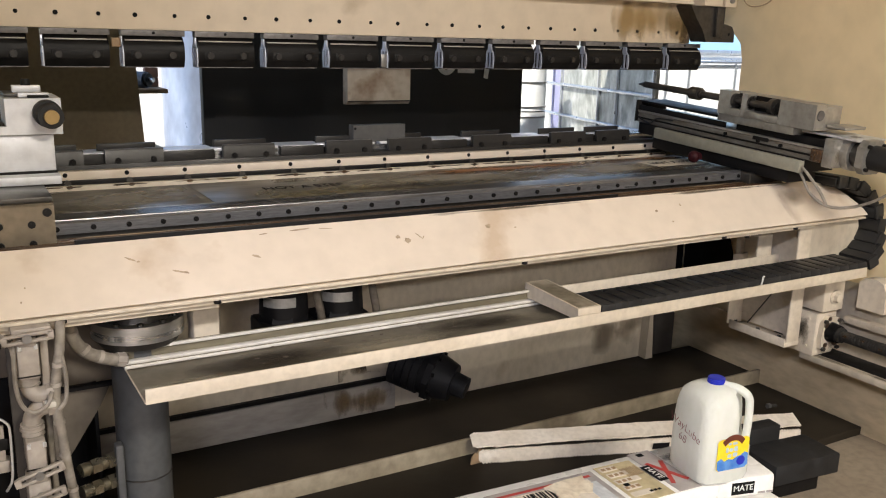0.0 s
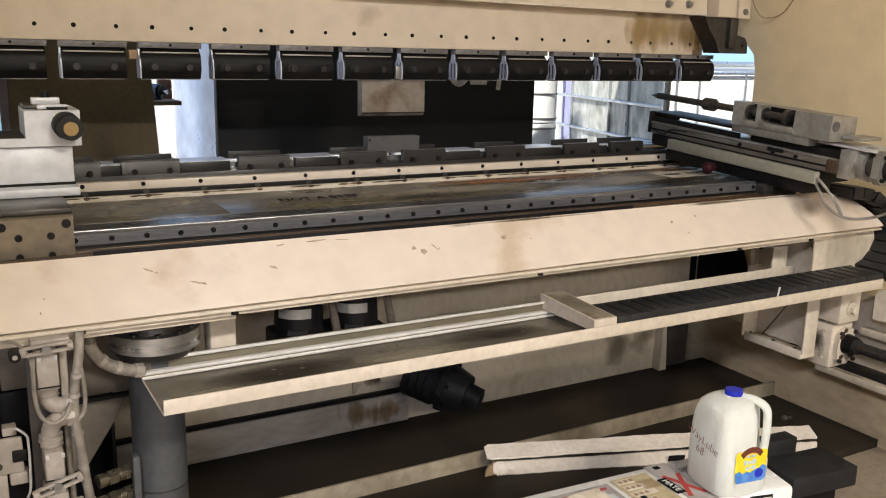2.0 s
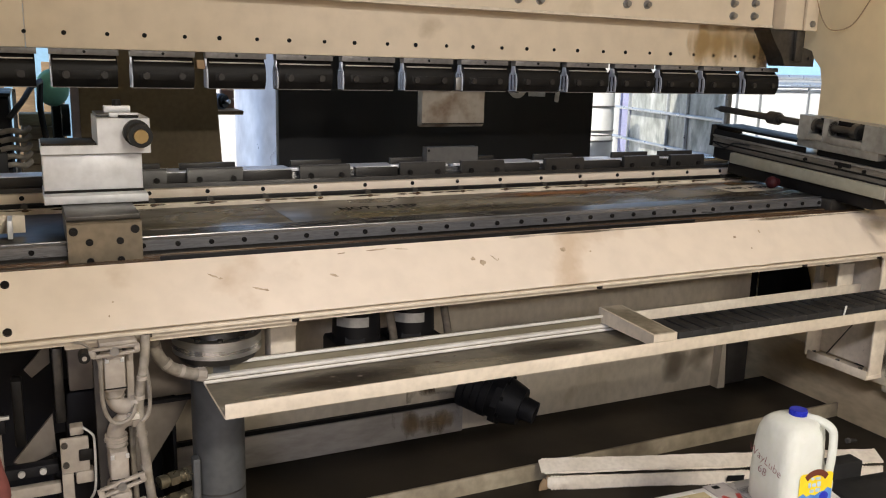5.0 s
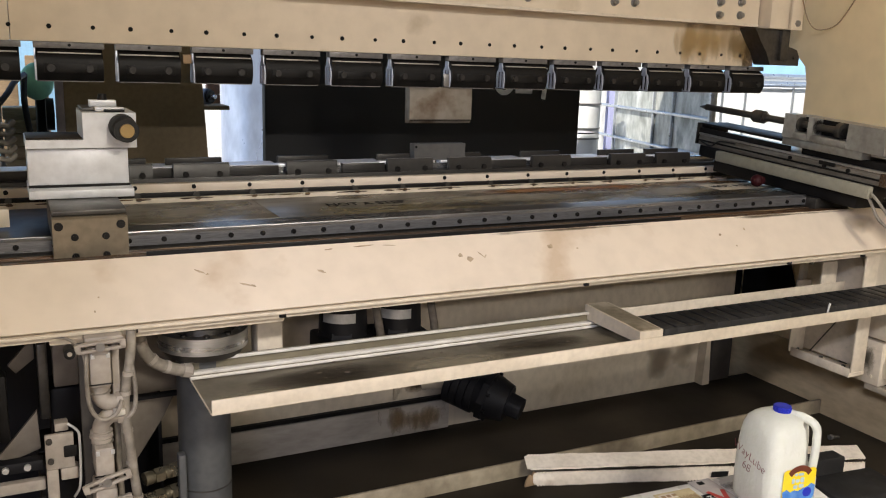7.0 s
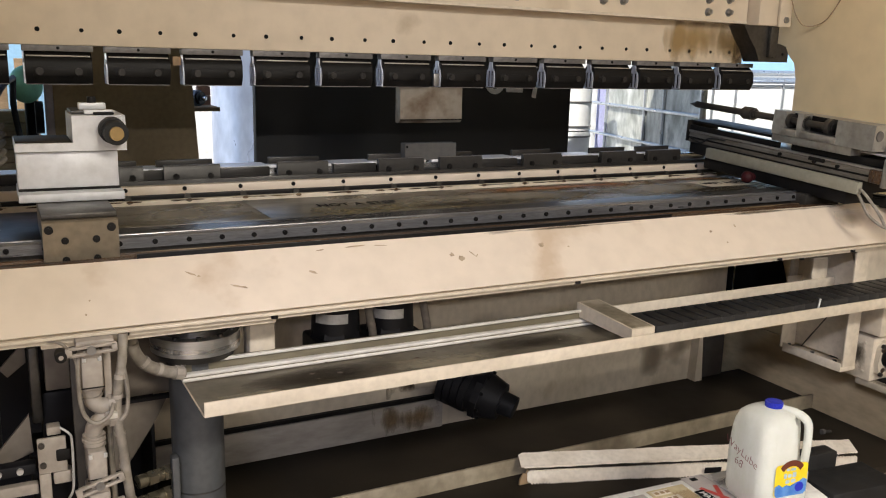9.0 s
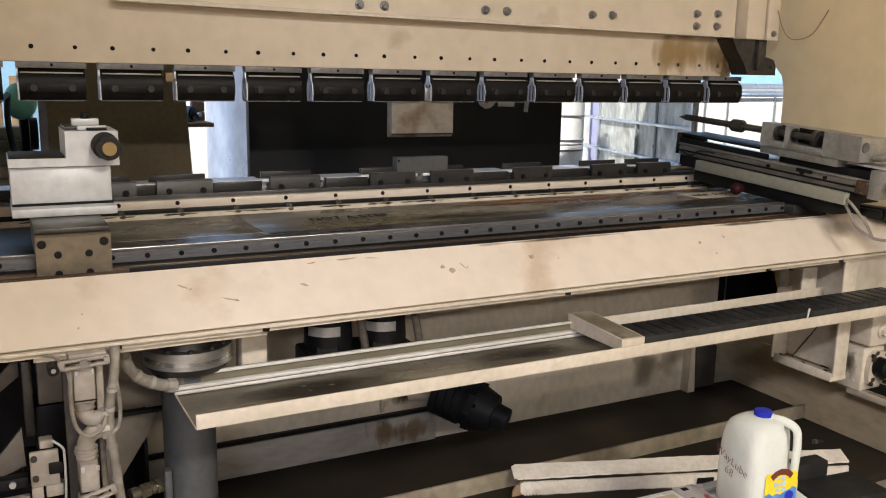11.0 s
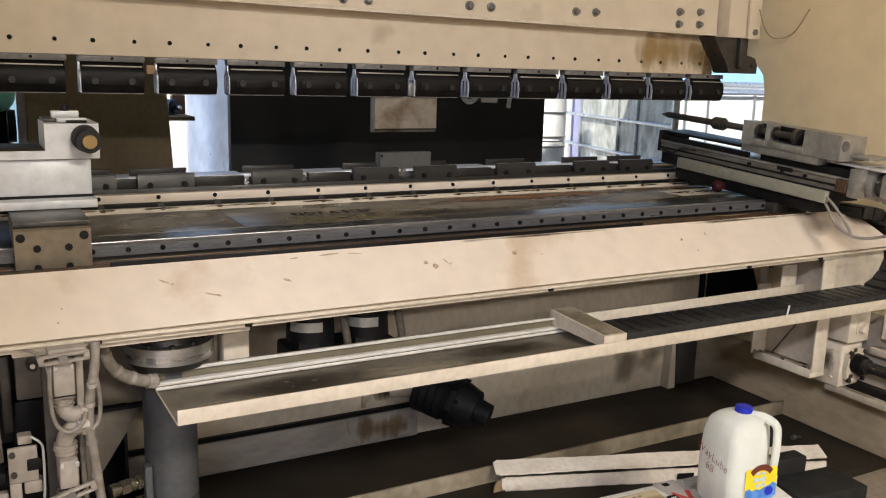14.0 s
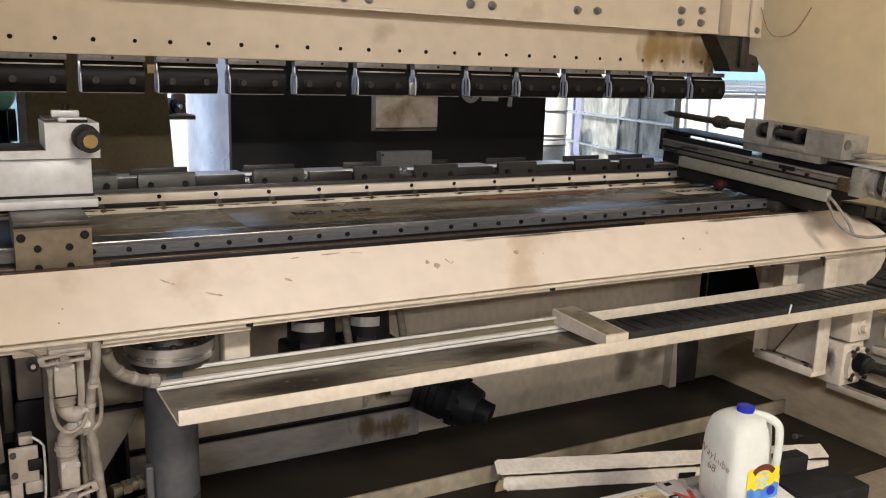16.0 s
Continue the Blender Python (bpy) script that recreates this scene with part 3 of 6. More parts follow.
def tool_clamp(x):
    t = thing("tool_clamp", x, 2.5, 1.3, "black steel punch clamp bolted under the ram", "clamp", "punch clamps along the ram")
    part("mount_strip", box(B(), x - 0.005, x + 0.165, 2.503, 2.535, 1.298, 1.3138, 0.001), MOUNT_STEEL, t, "worn steel mounting strip")
    part("wear_strip", box(B(), x + 0.004, x + 0.156, 2.496, 2.52, 1.2845, 1.2885, 0.001), WORN_EDGE, t, "bright worn steel edge")
    part("jaw", prism(B(), [(2.497, 1.226), (2.489, 1.240), (2.491, 1.270), (2.496, 1.281), (2.500, 1.284), (2.515, 1.298), (2.526, 1.298), (2.526, 1.216), (2.502, 1.216)], "x", x, x + 0.16),
         BLACK_STEEL, t)
    part("rear_jaw", prism(B(), [(2.5265, 1.218), (2.5265, 1.2975), (2.535, 1.2975), (2.555, 1.277), (2.563, 1.268), (2.563, 1.218)], "x", x, x + 0.16), BLACK_STEEL, t)
    part("face_plate", box(B(), x + 0.017, x + 0.143, 2.4872, 2.4885, 1.236, 1.259, 0.0004), BLACK_STEEL, t, "oiled steel strip under the bolts")
    part("foot", box(B(), x + 0.001, x + 0.159, 2.503, 2.561, 1.2135, 1.2165), MOUNT_STEEL, t)
    part("pin", rod(B(), (x + 0.08, 2.5035, 1.3065), (x + 0.08, 2.500, 1.3065), 0.004, seg=10), INK, t)
    for dx in (0.033, 0.126):
        bolt(t, x + dx, 2.488, 1.2475, 0.0098, depth=0.007, material=CLAMP_STEEL)
    bm = B()
    for outline in ([(2.499, 1.220), (2.496, 1.245), (2.500, 1.268), (2.507, 1.268), (2.507, 1.220)], [(2.518, 1.220), (2.518, 1.268), (2.526, 1.268), (2.526, 1.220)],
                    [(2.537, 1.220), (2.537, 1.268), (2.544, 1.268), (2.548, 1.245), (2.545, 1.220)], [(2.500, 1.2682), (2.511, 1.278), (2.514, 1.297), (2.532, 1.297), (2.534, 1.278), (2.544, 1.2682)],
                    [(2.499, 1.2165), (2.499, 1.2198), (2.545, 1.2198), (2.545, 1.2165)]):
        prism(bm, outline, "x", x - 0.004, x - 0.0002)
    part("end_plate", bm, END_STEEL, t, "slotted steel end plate, coloured for the daylight on it")
    return t


first = tool_clamp(0.265)
for i in range(-3, 12):
    if i:
        copy_thing(first, pose(0.265 + 0.1983 * i, 2.5, 1.3))
solid("wood_wedge", box(B(), 0.435, 0.457, 2.51, 2.53, 1.268, 1.292, 0.001), KRAFT, "small tan wooden wedge stuck between two clamps", "wedge")

# guide block at the end of the ram
guide = thing("ram_guide", 2.58, 2.45, 1.3, "cream and dark steel guide block at the end of the ram", "guide block")
part("housing", box(B(), 2.51, 2.66, 2.40, 2.50, 1.452, 1.9, 0.004), CREAM_RAM, guide)
part("cover", box(B(), 2.60, 2.66, 2.385, 2.398, 1.45, 1.9, 0.003), CREAM_RAM, guide)
bm = B()
prism(bm, [(2.462, 1.452), (2.495, 1.405), (2.530, 1.365), (2.552, 1.322), (2.70, 1.322), (2.70, 1.356), (2.685, 1.38), (2.655, 1.388), (2.64, 1.39), (2.64, 1.452)], "y", 2.42, 2.50)
part("foot_block", bm, DARK_STEEL, guide, "dark greasy steel foot")
part("key", box(B(), 2.585, 2.62, 2.405, 2.419, 1.34, 1.451, 0.002), DARK_STEEL, guide)
bolt(guide, 2.632, 2.385, 1.475, 0.012, material=GREY_STEEL)
bolt(guide, 2.60, 2.42, 1.352, 0.006)
bolt(guide, 2.672, 2.42, 1.352, 0.006)
solid("thin_wire", sweep(B(), [(2.64, 2.38, 1.56), (2.655, 2.36, 1.49), (2.70, 2.35, 1.455), (2.74, 2.30, 1.475), (2.745, 2.24, 1.56)], 0.0022, 6), KRAFT,
      "thin tan wire hanging in a loop on the frame", "wire")

# punch and die pieces in the middle
punch = thing("punch", 1.232, 2.53, 1.2, "stained steel punch segment held in the clamps", "punch")
part("blade", prism(B(), [(2.512, 1.2155), (2.512, 1.112), (2.522, 1.102), (2.548, 1.102), (2.548, 1.2155)], "x", 1.123, 1.343), mat("stained_steel", (0.34, 0.31, 0.27), 0.42, 0.7,
     second=(0.24, 0.21, 0.17), scale=9, amount=0.6, grain=40, third=(0.12, 0.07, 0.04), patch=7, patch_at=0.53), punch)
part("lip", box(B(), 1.123, 1.343, 2.5085, 2.512, 1.111, 1.114), BLACK_STEEL, punch)
part("tang", box(B(), 1.233, 1.258, 2.50, 2.51, 1.218, 1.258, 0.001), GREY_STEEL, punch)
die = thing("die", 1.235, 2.53, 0.98, "grey steel die block with a V groove on top", "die")
part("block", prism(B(), [(2.512, 0.984), (2.512, 1.037), (2.521, 1.037), (2.526, 1.030), (2.531, 1.037), (2.548, 1.037), (2.548, 0.984)], "x", 1.143, 1.326),
     mat("die_steel", (0.17, 0.17, 0.17), 0.42, 0.7, scale=10, amount=0.5, grain=50), die)
part("pin", rod(B(), (1.149, 2.5125, 1.027), (1.149, 2.511, 1.027), 0.004, seg=10), INK, die)

# ---- front table, rail and beam ----
table = thing("gauge_table", 1.2, 2.2, 0.86, "oily brown steel cover table with a bolted linear rail", "machine table")
part("cover_plate", box(B(), 0.205, 0.587, 2.012, 2.396, 0.893, 0.9010, 0.0005), TABLE_STEEL, table)
part("cover_plate", box(B(), 0.588, 2.42, 2.012, 2.396, 0.894, 0.9015, 0.0005), TABLE_STEEL, table)
part("cover_plate", box(B(), -0.415, 0.202, 2.012, 2.396, 0.891, 0.8985, 0.001), mat("black_cover", (0.05, 0.05, 0.052), 0.4, 0.5, scale=6, amount=0.6), table)
part("table_body", box(B(), -0.415, 2.50, 1.985, 2.39, 0.85, 0.889), DARK_STEEL, table)
seam = part("rail", prism(B(), [(1.97, 0.879), (1.97, 0.902), (1.975, 0.905), (2.004, 0.905), (2.008, 0.902), (2.008, 0.88)], "x", -0.415, 2.50), RAIL_STEEL, table, "long bolted steel rail")
part("dark_strip", box(B(), 0.205, 2.42, 2.0125, 2.088, 0.9018, 0.9026), mat("black_oiled_strip", (0.030, 0.029, 0.029), 0.28, 0.3, second=(0.055, 0.05, 0.042), scale=5, amount=0.8, grain=40, bump=0.05, stretch=(0.5, 3, 1), spec=0.7), table, "dark oily strip beside the rail")
part("plate_edge", box(B(), 0.24, 0.586, 2.0885, 2.0915, 0.9018, 0.9032), WORN_EDGE, table)
part("rail_edge", rod(B(), (-0.415, 1.991, 0.9055), (2.50, 1.991, 0.9055), 0.0025, seg=8), RAIL_STEEL, seam)
for i in range(-8, 31):
    x = 0.211 + 0.0742 * i
    bm = B()
    rod(bm, (x, 1.971, 0.8915), (x, 1.966, 0.8915), 0.0062, 0.0058, 14)
    rod(bm, (x, 1.967, 0.8915), (x, 1.9655, 0.8915), 0.004, seg=6)
    part("screw", bm, BLACK_STEEL, seam)
for x, y, w, h, m in ((1.35, 2.22, 0.5, 0.12, PALE_STAIN), (1.9, 2.2, 0.45, 0.14, PALE_STAIN), (1.2, 2.16, 0.35, 0.06, OIL_POOL), (1.65, 2.33, 0.5, 0.06, RUST_POOL), (2.1, 2.12, 0.3, 0.1, OIL_POOL), (2.2, 2.36, 0.2, 0.035, RUST_POOL)):
    part("stain", box(B(), x - w, min(x + w, 2.415), y - h, min(y + h, 2.395), 0.9018, 0.9022), m, table)
part("stain", box(B(), 0.23, 0.57, 2.10, 2.37, 0.9013, 0.9017), PALE_STAIN, table)
turn = pose(0.872, 2.235, 0.9030)
words("lettering", "NOT A STEP", 0.050, turn @ Matrix.Diagonal((0.86, 1.15, 1, 1)), INK, table)
part("warning_label", box(B(), 2.13, 2.39, 2.175, 2.30, 0.9024, 0.9028), CREAM_DIRTY, table, "worn pale warning label")
words("lettering", "NOT A STEP", 0.046, pose(2.26, 2.24, 0.9034) @ Matrix.Diagonal((0.86, 1.15, 1, 1)), INK, table)
# greasy trough between rail and beam
trough = thing("grease_trough", 1.2, 1.93, 0.8, "brown grease-caked slide behind the beam", "machine slide")
part("bed", box(B(), -0.415, 2.45, 1.886, 1.968, 0.845, 0.862, 0.002), GREASE, trough)
for y, z, r in ((1.958, 0.866, 0.007), (1.940, 0.864, 0.006), (1.920, 0.866, 0.007), (1.900, 0.867, 0.006)):
    part("slide_bar", rod(B(), (-0.415, y, z), (2.42, y, z), r, seg=8), GREASE, trough)
part("seal_strip", box(B(), 0.235, 1.7, 1.884, 1.890, 0.862, 0.8835, 0.001), BLACK_STEEL, trough, "black rubber wiper strip")

beam = thing("front_beam", 0.9, 1.8, 0.76, "long cream-painted sloping front beam with scuffs and dents", "machine cover")
bm = B()
stations = [(-0.415, 1.0), (0.4, 1.0), (1.6, 1.0), (2.40, 1.0), (2.50, 0.985), (2.56, 0.92), (2.60, 0.84), (2.635, 0.68), (2.662, 0.50), (2.682, 0.30), (2.692, 0.15), (2.695, 0.03)]
rings = []
for x, k in stations:
    top_y, top_z = 1.76 + 0.11 * k, 0.767 + 0.11 * k
    rings.append([bm.verts.new(p) for p in ((x, 1.76, 0.767), (x, top_y, top_z), (x, top_y + 0.012, top_z - 0.003), (x, 1.775, 0.760))])
for a, c in zip(rings, rings[1:]):
    for k in range(4):
        bm.faces.new((a[k], a[(k + 1) % 4], c[(k + 1) % 4], c[k]))
bm.faces.new(rings[0]), bm.faces.new(rings[-1][::-1])
part("face", bm, CREAM, beam)
part("bottom_lip", box(B(), -0.415, 2.69, 1.762, 1.90, 0.753, 0.7595, 0.001), CREAM_PALE, beam)
part("end_guard", prism(B(), [(2.462, 0.752), (2.695, 0.752), (2.705, 0.72), (2.70, 0.68), (2.682, 0.645), (2.65, 0.61), (2.61, 0.59), (2.462, 0.59)], "y", 1.795, 1.800), CREAM_DIRTY, beam, "rounded cream guard plate under the beam end")
part("underside", box(B(), -0.415, 2.45, 1.775, 2.0, 0.742, 0.752), CREAM_DIRTY, beam)
for x in (0.19, 0.497, 2.03, 2.35, 1.3):
    part("bolt", rod(B(), (x, 1.773, 0.752), (x, 1.773, 0.744), 0.008, seg=10), BLACK_STEEL, beam)
for x, k in ((-0.062, 0.12), (-0.062, 0.80)):
    y, z = 1.76 + 0.11 * k, 0.767 + 0.11 * k
    part("bolt", rod(B(), (x, y + 0.002, z - 0.002), (x, y - 0.004, z + 0.004), 0.008, seg=12), BLACK_STEEL, beam)
# scuffs and chips in the paint
random.seed(4)
SCUFF = mat("paint_scuff", (0.46, 0.36, 0.245), 0.6, second=(0.30, 0.22, 0.14), scale=60, amount=0.8)
scuffs = B()
for x, k, w, h, a in ((0.98, 0.54, 0.011, 0.009, 0.5), (1.015, 0.60, 0.012, 0.0022, -0.9), (1.025, 0.57, 0.008, 0.0018, 0.9), (0.958, 0.62, 0.008, 0.006, 0.3), (0.425, 0.43, 0.016, 0.003, -0.35),
                      (0.44, 0.40, 0.010, 0.003, -0.3), (0.335, 0.69, 0.014, 0.0025, -0.5), (0.35, 0.64, 0.004, 0.003, 0), (0.60, 0.54, 0.012, 0.004, -0.4), 
                      (0.63, 0.90, 0.013, 0.002, 0.1), (0.72, 0.92, 0.03, 0.0022, 0.05), (0.78, 0.90, 0.018, 0.0018, -0.1), (0.13, 0.42, 0.0022, 0.0022, 0), (0.12, 0.22, 0.002, 0.003, 0),
                      (1.80, 0.62, 0.007, 0.005, 0.3), (1.90, 0.70, 0.004, 0.006, 0), (1.84, 0.36, 0.004, 0.003, 0), (1.22, 0.66, 0.010, 0.007, 0), (1.30, 0.58, 0.004, 0.003, 0)):
    c = Vector((x, 1.76 + 0.11 * k, 0.767 + 0.11 * k)) + Vector((0, -0.0012, 0.0012))
    u, v = Vector((math.cos(a), math.sin(a) * 0.707, math.sin(a) * 0.707)), Vector((-math.sin(a), math.cos(a) * 0.707, math.cos(a) * 0.707))
    ring = [scuffs.verts.new(c + u * w * math.cos(q) * random.uniform(0.6, 1.1) + v * h * math.sin(q) * random.uniform(0.6, 1.1)) for q in (i * math.pi / 6 for i in range(12))]
    scuffs.faces.new(ring)
part("paint_scuffs", scuffs, SCUFF, beam)["kind"] = "stuff"

for x, k, w, h, m in ((2.40, 0.6, 0.10, 0.07, GRIME_STAIN), (2.1, 0.965, 0.3, 0.006, OIL_STAIN), (1.35, 0.97, 0.3, 0.005, OIL_STAIN)):
    film = box(B(), -w, w, -h, h, -0.0003, 0.0003, 0, pose(x, 1.76 + 0.11 * k - 0.0007, 0.767 + 0.11 * k + 0.0007, 45))
    part("stain", film, m, beam, "faint grime on the paint")

# plate and post under the left end of the beam
prop = thing("beam_bracket", 0.4, 1.85, 0.7, "cream bracket plate and post under the beam", "bracket")
part("plate", box(B(), 0.035, 0.505, 1.79, 1.98, 0.728, 0.741, 0.002), CREAM_PALE, prop)
part("post", box(B(), 0.474, 0.537, 1.905, 1.965, 0.60, 0.727, 0.008), CREAM_PALE, prop)

# ---- hydraulic cylinder ----
TURNED = mat("turned_aluminium", (0.70, 0.70, 0.69), 0.30, 0.92, second=(0.50, 0.49, 0.47), scale=3, amount=0.6, grain=30, bump=0.06, stretch=(1, 1, 26))
cyl = thing("hydraulic_cylinder", 0.345, 1.95, 0, "dark grey hydraulic cylinder with a bright flange ring", "hydraulic cylinder")
part("tube", rod(B(), (0.358, 1.95, 0.0), (0.358, 1.95, 0.628), 0.060, seg=40), GREY_PAINT, cyl)
bm = B()
rod(bm, (0.361, 1.95, 0.628), (0.361, 1.95, 0.646), 0.086, 0.096, 48)
part("lower_flange", bm, DARK_STEEL, cyl)
part("ring", rod(B(), (0.361, 1.95, 0.646), (0.361, 1.95, 0.685), 0.100, seg=64), TURNED, cyl, "bright turned aluminium ring")
part("gland", rod(B(), (0.361, 1.95, 0.685), (0.361, 1.95, 0.70), 0.075, 0.07, 36), DARK_STEEL, cyl)
part("piston_rod", rod(B(), (0.361, 1.95, 0.70), (0.361, 1.95, 0.742), 0.035, seg=28), GREY_STEEL, cyl)
for i in range(10):
    a = i * math.pi / 5 + 0.2
    bolt(cyl, 0.361 + 0.082 * math.cos(a), 1.95 + 0.086 * math.sin(a), 0.685, 0.007, "z", depth=0.005)
part("clamp_band", rod(B(), (0.358, 1.95, 0.30), (0.358, 1.95, 0.303), 0.0612, seg=40), DARK_STEEL, cyl)
PLATED = mat("yellow_plated_steel", (0.40, 0.36, 0.27), 0.3, 0.85, second=(0.16, 0.14, 0.10), scale=22, amount=0.8, grain=60, bump=0.06)
for z in (0.356, 0.303):
    fit_ = part("hose_fitting", rod(B(), (0.212, 1.90, z), (0.305, 1.933, z), 0.0125, seg=20), PLATED, cyl, "plated hydraulic hose fitting")
    for k, w, r, n in ((0.0, 0.016, 0.0155, 24), (0.24, 0.02, 0.018, 6), (0.50, 0.008, 0.0145, 24), (0.64, 0.022, 0.0185, 6), (0.92, 0.010, 0.016, 24)):
        x, y = 0.212 + 0.09 * k, 1.90 + 0.032 * k
        part("hex_nut" if n == 6 else "collar", rod(B(), (x, y, z), (x + w, y + w * 0.34, z), r, seg=n), PLATED, fit_)
part("port_block", box(B(), 0.288, 0.305, 1.895, 1.925, 0.05, 0.40, 0.004), GREY_PAINT, cyl, "grey port block on the cylinder")

# ---- cable tray ----
tray = thing("cable_tray", 1.4, 1.78, 0.57, "cream sheet-metal cable tray with an oily floor", "cable tray")
part("tray_floor", prism(B(), [(1.665, 0.592), (1.885, 0.584), (1.885, 0.581), (1.665, 0.588)], "x", 0.318, 2.58), mat("oily_tray", (0.20, 0.175, 0.13), 0.45, 0.2, second=(0.11, 0.09, 0.06),
     scale=4, amount=0.9, grain=35, third=(0.30, 0.26, 0.2), patch=5, patch_at=0.66), tray)
part("front_lip", box(B(), 0.318, 2.58, 1.659, 1.664, 0.588, 0.620, 0.001), CREAM_PALE, tray)
bm = B()
prism(bm, [(1.664, 0.589), (1.664, 0.592), (1.886, 0.586), (1.886, 0.583)], "x", 0.3165, 0.319)
part("end_edge", bm, CREAM_DIRTY, tray)
rails = part("guide_rail", box(B(), 0.315, 1.45, 1.893, 1.897, 0.585, 0.630, 0.001), OLIVE, tray, "ribbed guide rail with an oily channel")
part("rail_lip", box(B(), 0.315, 1.45, 1.884, 1.893, 0.623, 0.6305, 0.002), WHITE_PAINT, rails, "pale top lip")
part("rail_foot", box(B(), 0.315, 1.45, 1.879, 1.893, 0.586, 0.604, 0.002), WHITE_PAINT, rails, "dirty white ribbed foot")
part("rib", rod(B(), (0.316, 1.878, 0.600), (1.448, 1.878, 0.600), 0.0042, seg=10), WHITE_PAINT, rails)
part("rib", rod(B(), (0.316, 1.877, 0.590), (1.448, 1.877, 0.590), 0.0042, seg=10), WHITE_PAINT, rails)
part("groove", box(B(), 0.316, 1.449, 1.8768, 1.879, 0.594, 0.5965), OLIVE, rails)
part("back_strip", box(B(), 1.50, 2.60, 1.90, 1.905, 0.585, 0.624, 0.001), CREAM_PALE, tray)
part("end_stop", prism(B(), [(1.6655, 0.607), (1.6655, 0.638), (1.905, 0.648), (1.905, 0.607)], "x", 1.40, 1.475), CREAM_PALE, tray, "cream block across the tray")
part("worn_top", prism(B(), [(1.672, 0.6386), (1.672, 0.6396), (1.90, 0.6491), (1.90, 0.6481)], "x", 1.406, 1.469), mat("worn_bare_top", (0.34, 0.29, 0.21), 0.45, 0.3, second=(0.2, 0.165, 0.11), scale=12, amount=0.8, grain=50,
     third=(0.52, 0.45, 0.34), patch=7, patch_at=0.55), tray, "worn grey-brown top")
for x, y, w, h, m in ((0.62, 1.78, 0.2, 0.06, OIL_POOL), (0.95, 1.75, 0.22, 0.05, PALE_STAIN), (1.2, 1.79, 0.18, 0.06, OIL_POOL), (0.45, 1.72, 0.1, 0.04, PALE_STAIN)):
    part("stain", box(B(), x - w, x + w, y - h, y + h, 0.5930, 0.5934), m, tray)
random.seed(12)
drops = B()
for i in range(26):
    x, y, r = random.uniform(0.4, 1.36), random.uniform(1.69, 1.86), random.uniform(0.002, 0.006)
    drops.faces.new([drops.verts.new((x + r * 1.5 * math.cos(a) * random.uniform(0.7, 1.2), y + r * math.sin(a) * random.uniform(0.7, 1.2), 0.5938)) for a in (k * math.pi / 4 for k in range(8))])
part("oil_drops", drops, GREASE, tray)["kind"] = "stuff"
part("bracket_post", box(B(), 2.545, 2.58, 1.906, 1.925, 0.62, 0.742, 0.002), CREAM_PALE, tray)
bm = B()
box(bm, 2.345, 2.415, 1.906, 1.914, 0.61, 0.688, 0.002)
box(bm, 2.345, 2.415, 1.906, 2.0, 0.688, 0.695, 0.002)
hook = part("hook", bm, CREAM_PALE, tray)
part("clip", box(B(), 2.29, 2.37, 1.915, 1.95, 0.6955, 0.703, 0.002), DARK_STEEL, hook, "dark steel clip")
part("bolt", rod(B(), (2.315, 1.93, 0.687), (2.315, 1.93, 0.712), 0.008, seg=8), DARK_STEEL, hook)
part("corner_plate", prism(B(), [(2.43, 0.745), (2.46, 0.66), (2.50, 0.60), (2.72, 0.60), (2.72, 0.745)], "y", 2.10, 2.106), CREAM_DIRTY, tray, "cream plate with a curved edge")
part("tab", box(B(), 1.98, 2.03, 1.70, 1.76, 0.572, 0.582, 0.001), WHITE_LABEL, tray)

# cable chain: flat run in the tray, then a loop up to the carriage
chain = thing("cable_chain", 2.1, 1.75, 0.6, "black plastic cable chain lying in the tray and looping up", "cable chain")


def chain_link(c, d, n, size=0.056):
    """One link at c, along d, n its top's way."""
    s = d.cross(n)
    m = Matrix((d, s, n)).transposed().to_4x4()
    m.translation = c
    bm = B()
    box(bm, -0.024, 0.024, -0.062, -0.052, -0.02, 0.02, 0.004, m)
    box(bm, -0.024, 0.024, 0.052, 0.062, -0.02, 0.02, 0.004, m)
    box(bm, -0.021, 0.016, -0.053, 0.053, 0.012, 0.02, 0.002, m)
    box(bm, -0.021, 0.016, -0.053, 0.053, -0.02, -0.012, 0.002, m)
    box(bm, -0.03, 0.03, -0.05, 0.05, -0.012, 0.012, 0.002, m)
    return bm


path = [(Vector((1.505 + 0.046 * i, 1.728, 0.617)), Vector((1, 0, 0)), Vector((0, 0, 1))) for i in range(24)]
cx, cz, rad = 2.598, 0.747, 0.130
for i in range(1, 9):
    a = -math.pi / 2 + i * math.pi / 8.6
    path.append((Vector((cx + rad * math.cos(a), 1.728 + 0.014 * i, cz + rad * math.sin(a))), Vector((-math.sin(a), 0, math.cos(a))), Vector((-math.cos(a), 0, -math.sin(a)))))
path.append((Vector((2.58, 1.845, 0.880)), Vector((-1, 0, 0)), Vector((0, 0, -1))))
for c, d, n in path:
    part("link", chain_link(c, d, n), CHAIN, chain)
part("chain_tie", box(B(), 2.085, 2.0885, 1.6625, 1.667, 0.606, 0.648, 0, pose(2.087, 0, 0.62, 0, 14, 0) @ pose(-2.087, 0, -0.62)), WHITE_LABEL, chain)


# ---- left gauge carriage ----
left = thing("gauge_carriage", 0.14, 2.1, 0.87, "milled aluminium gauge carriage on a tan steel slide block", "gauge carriage")
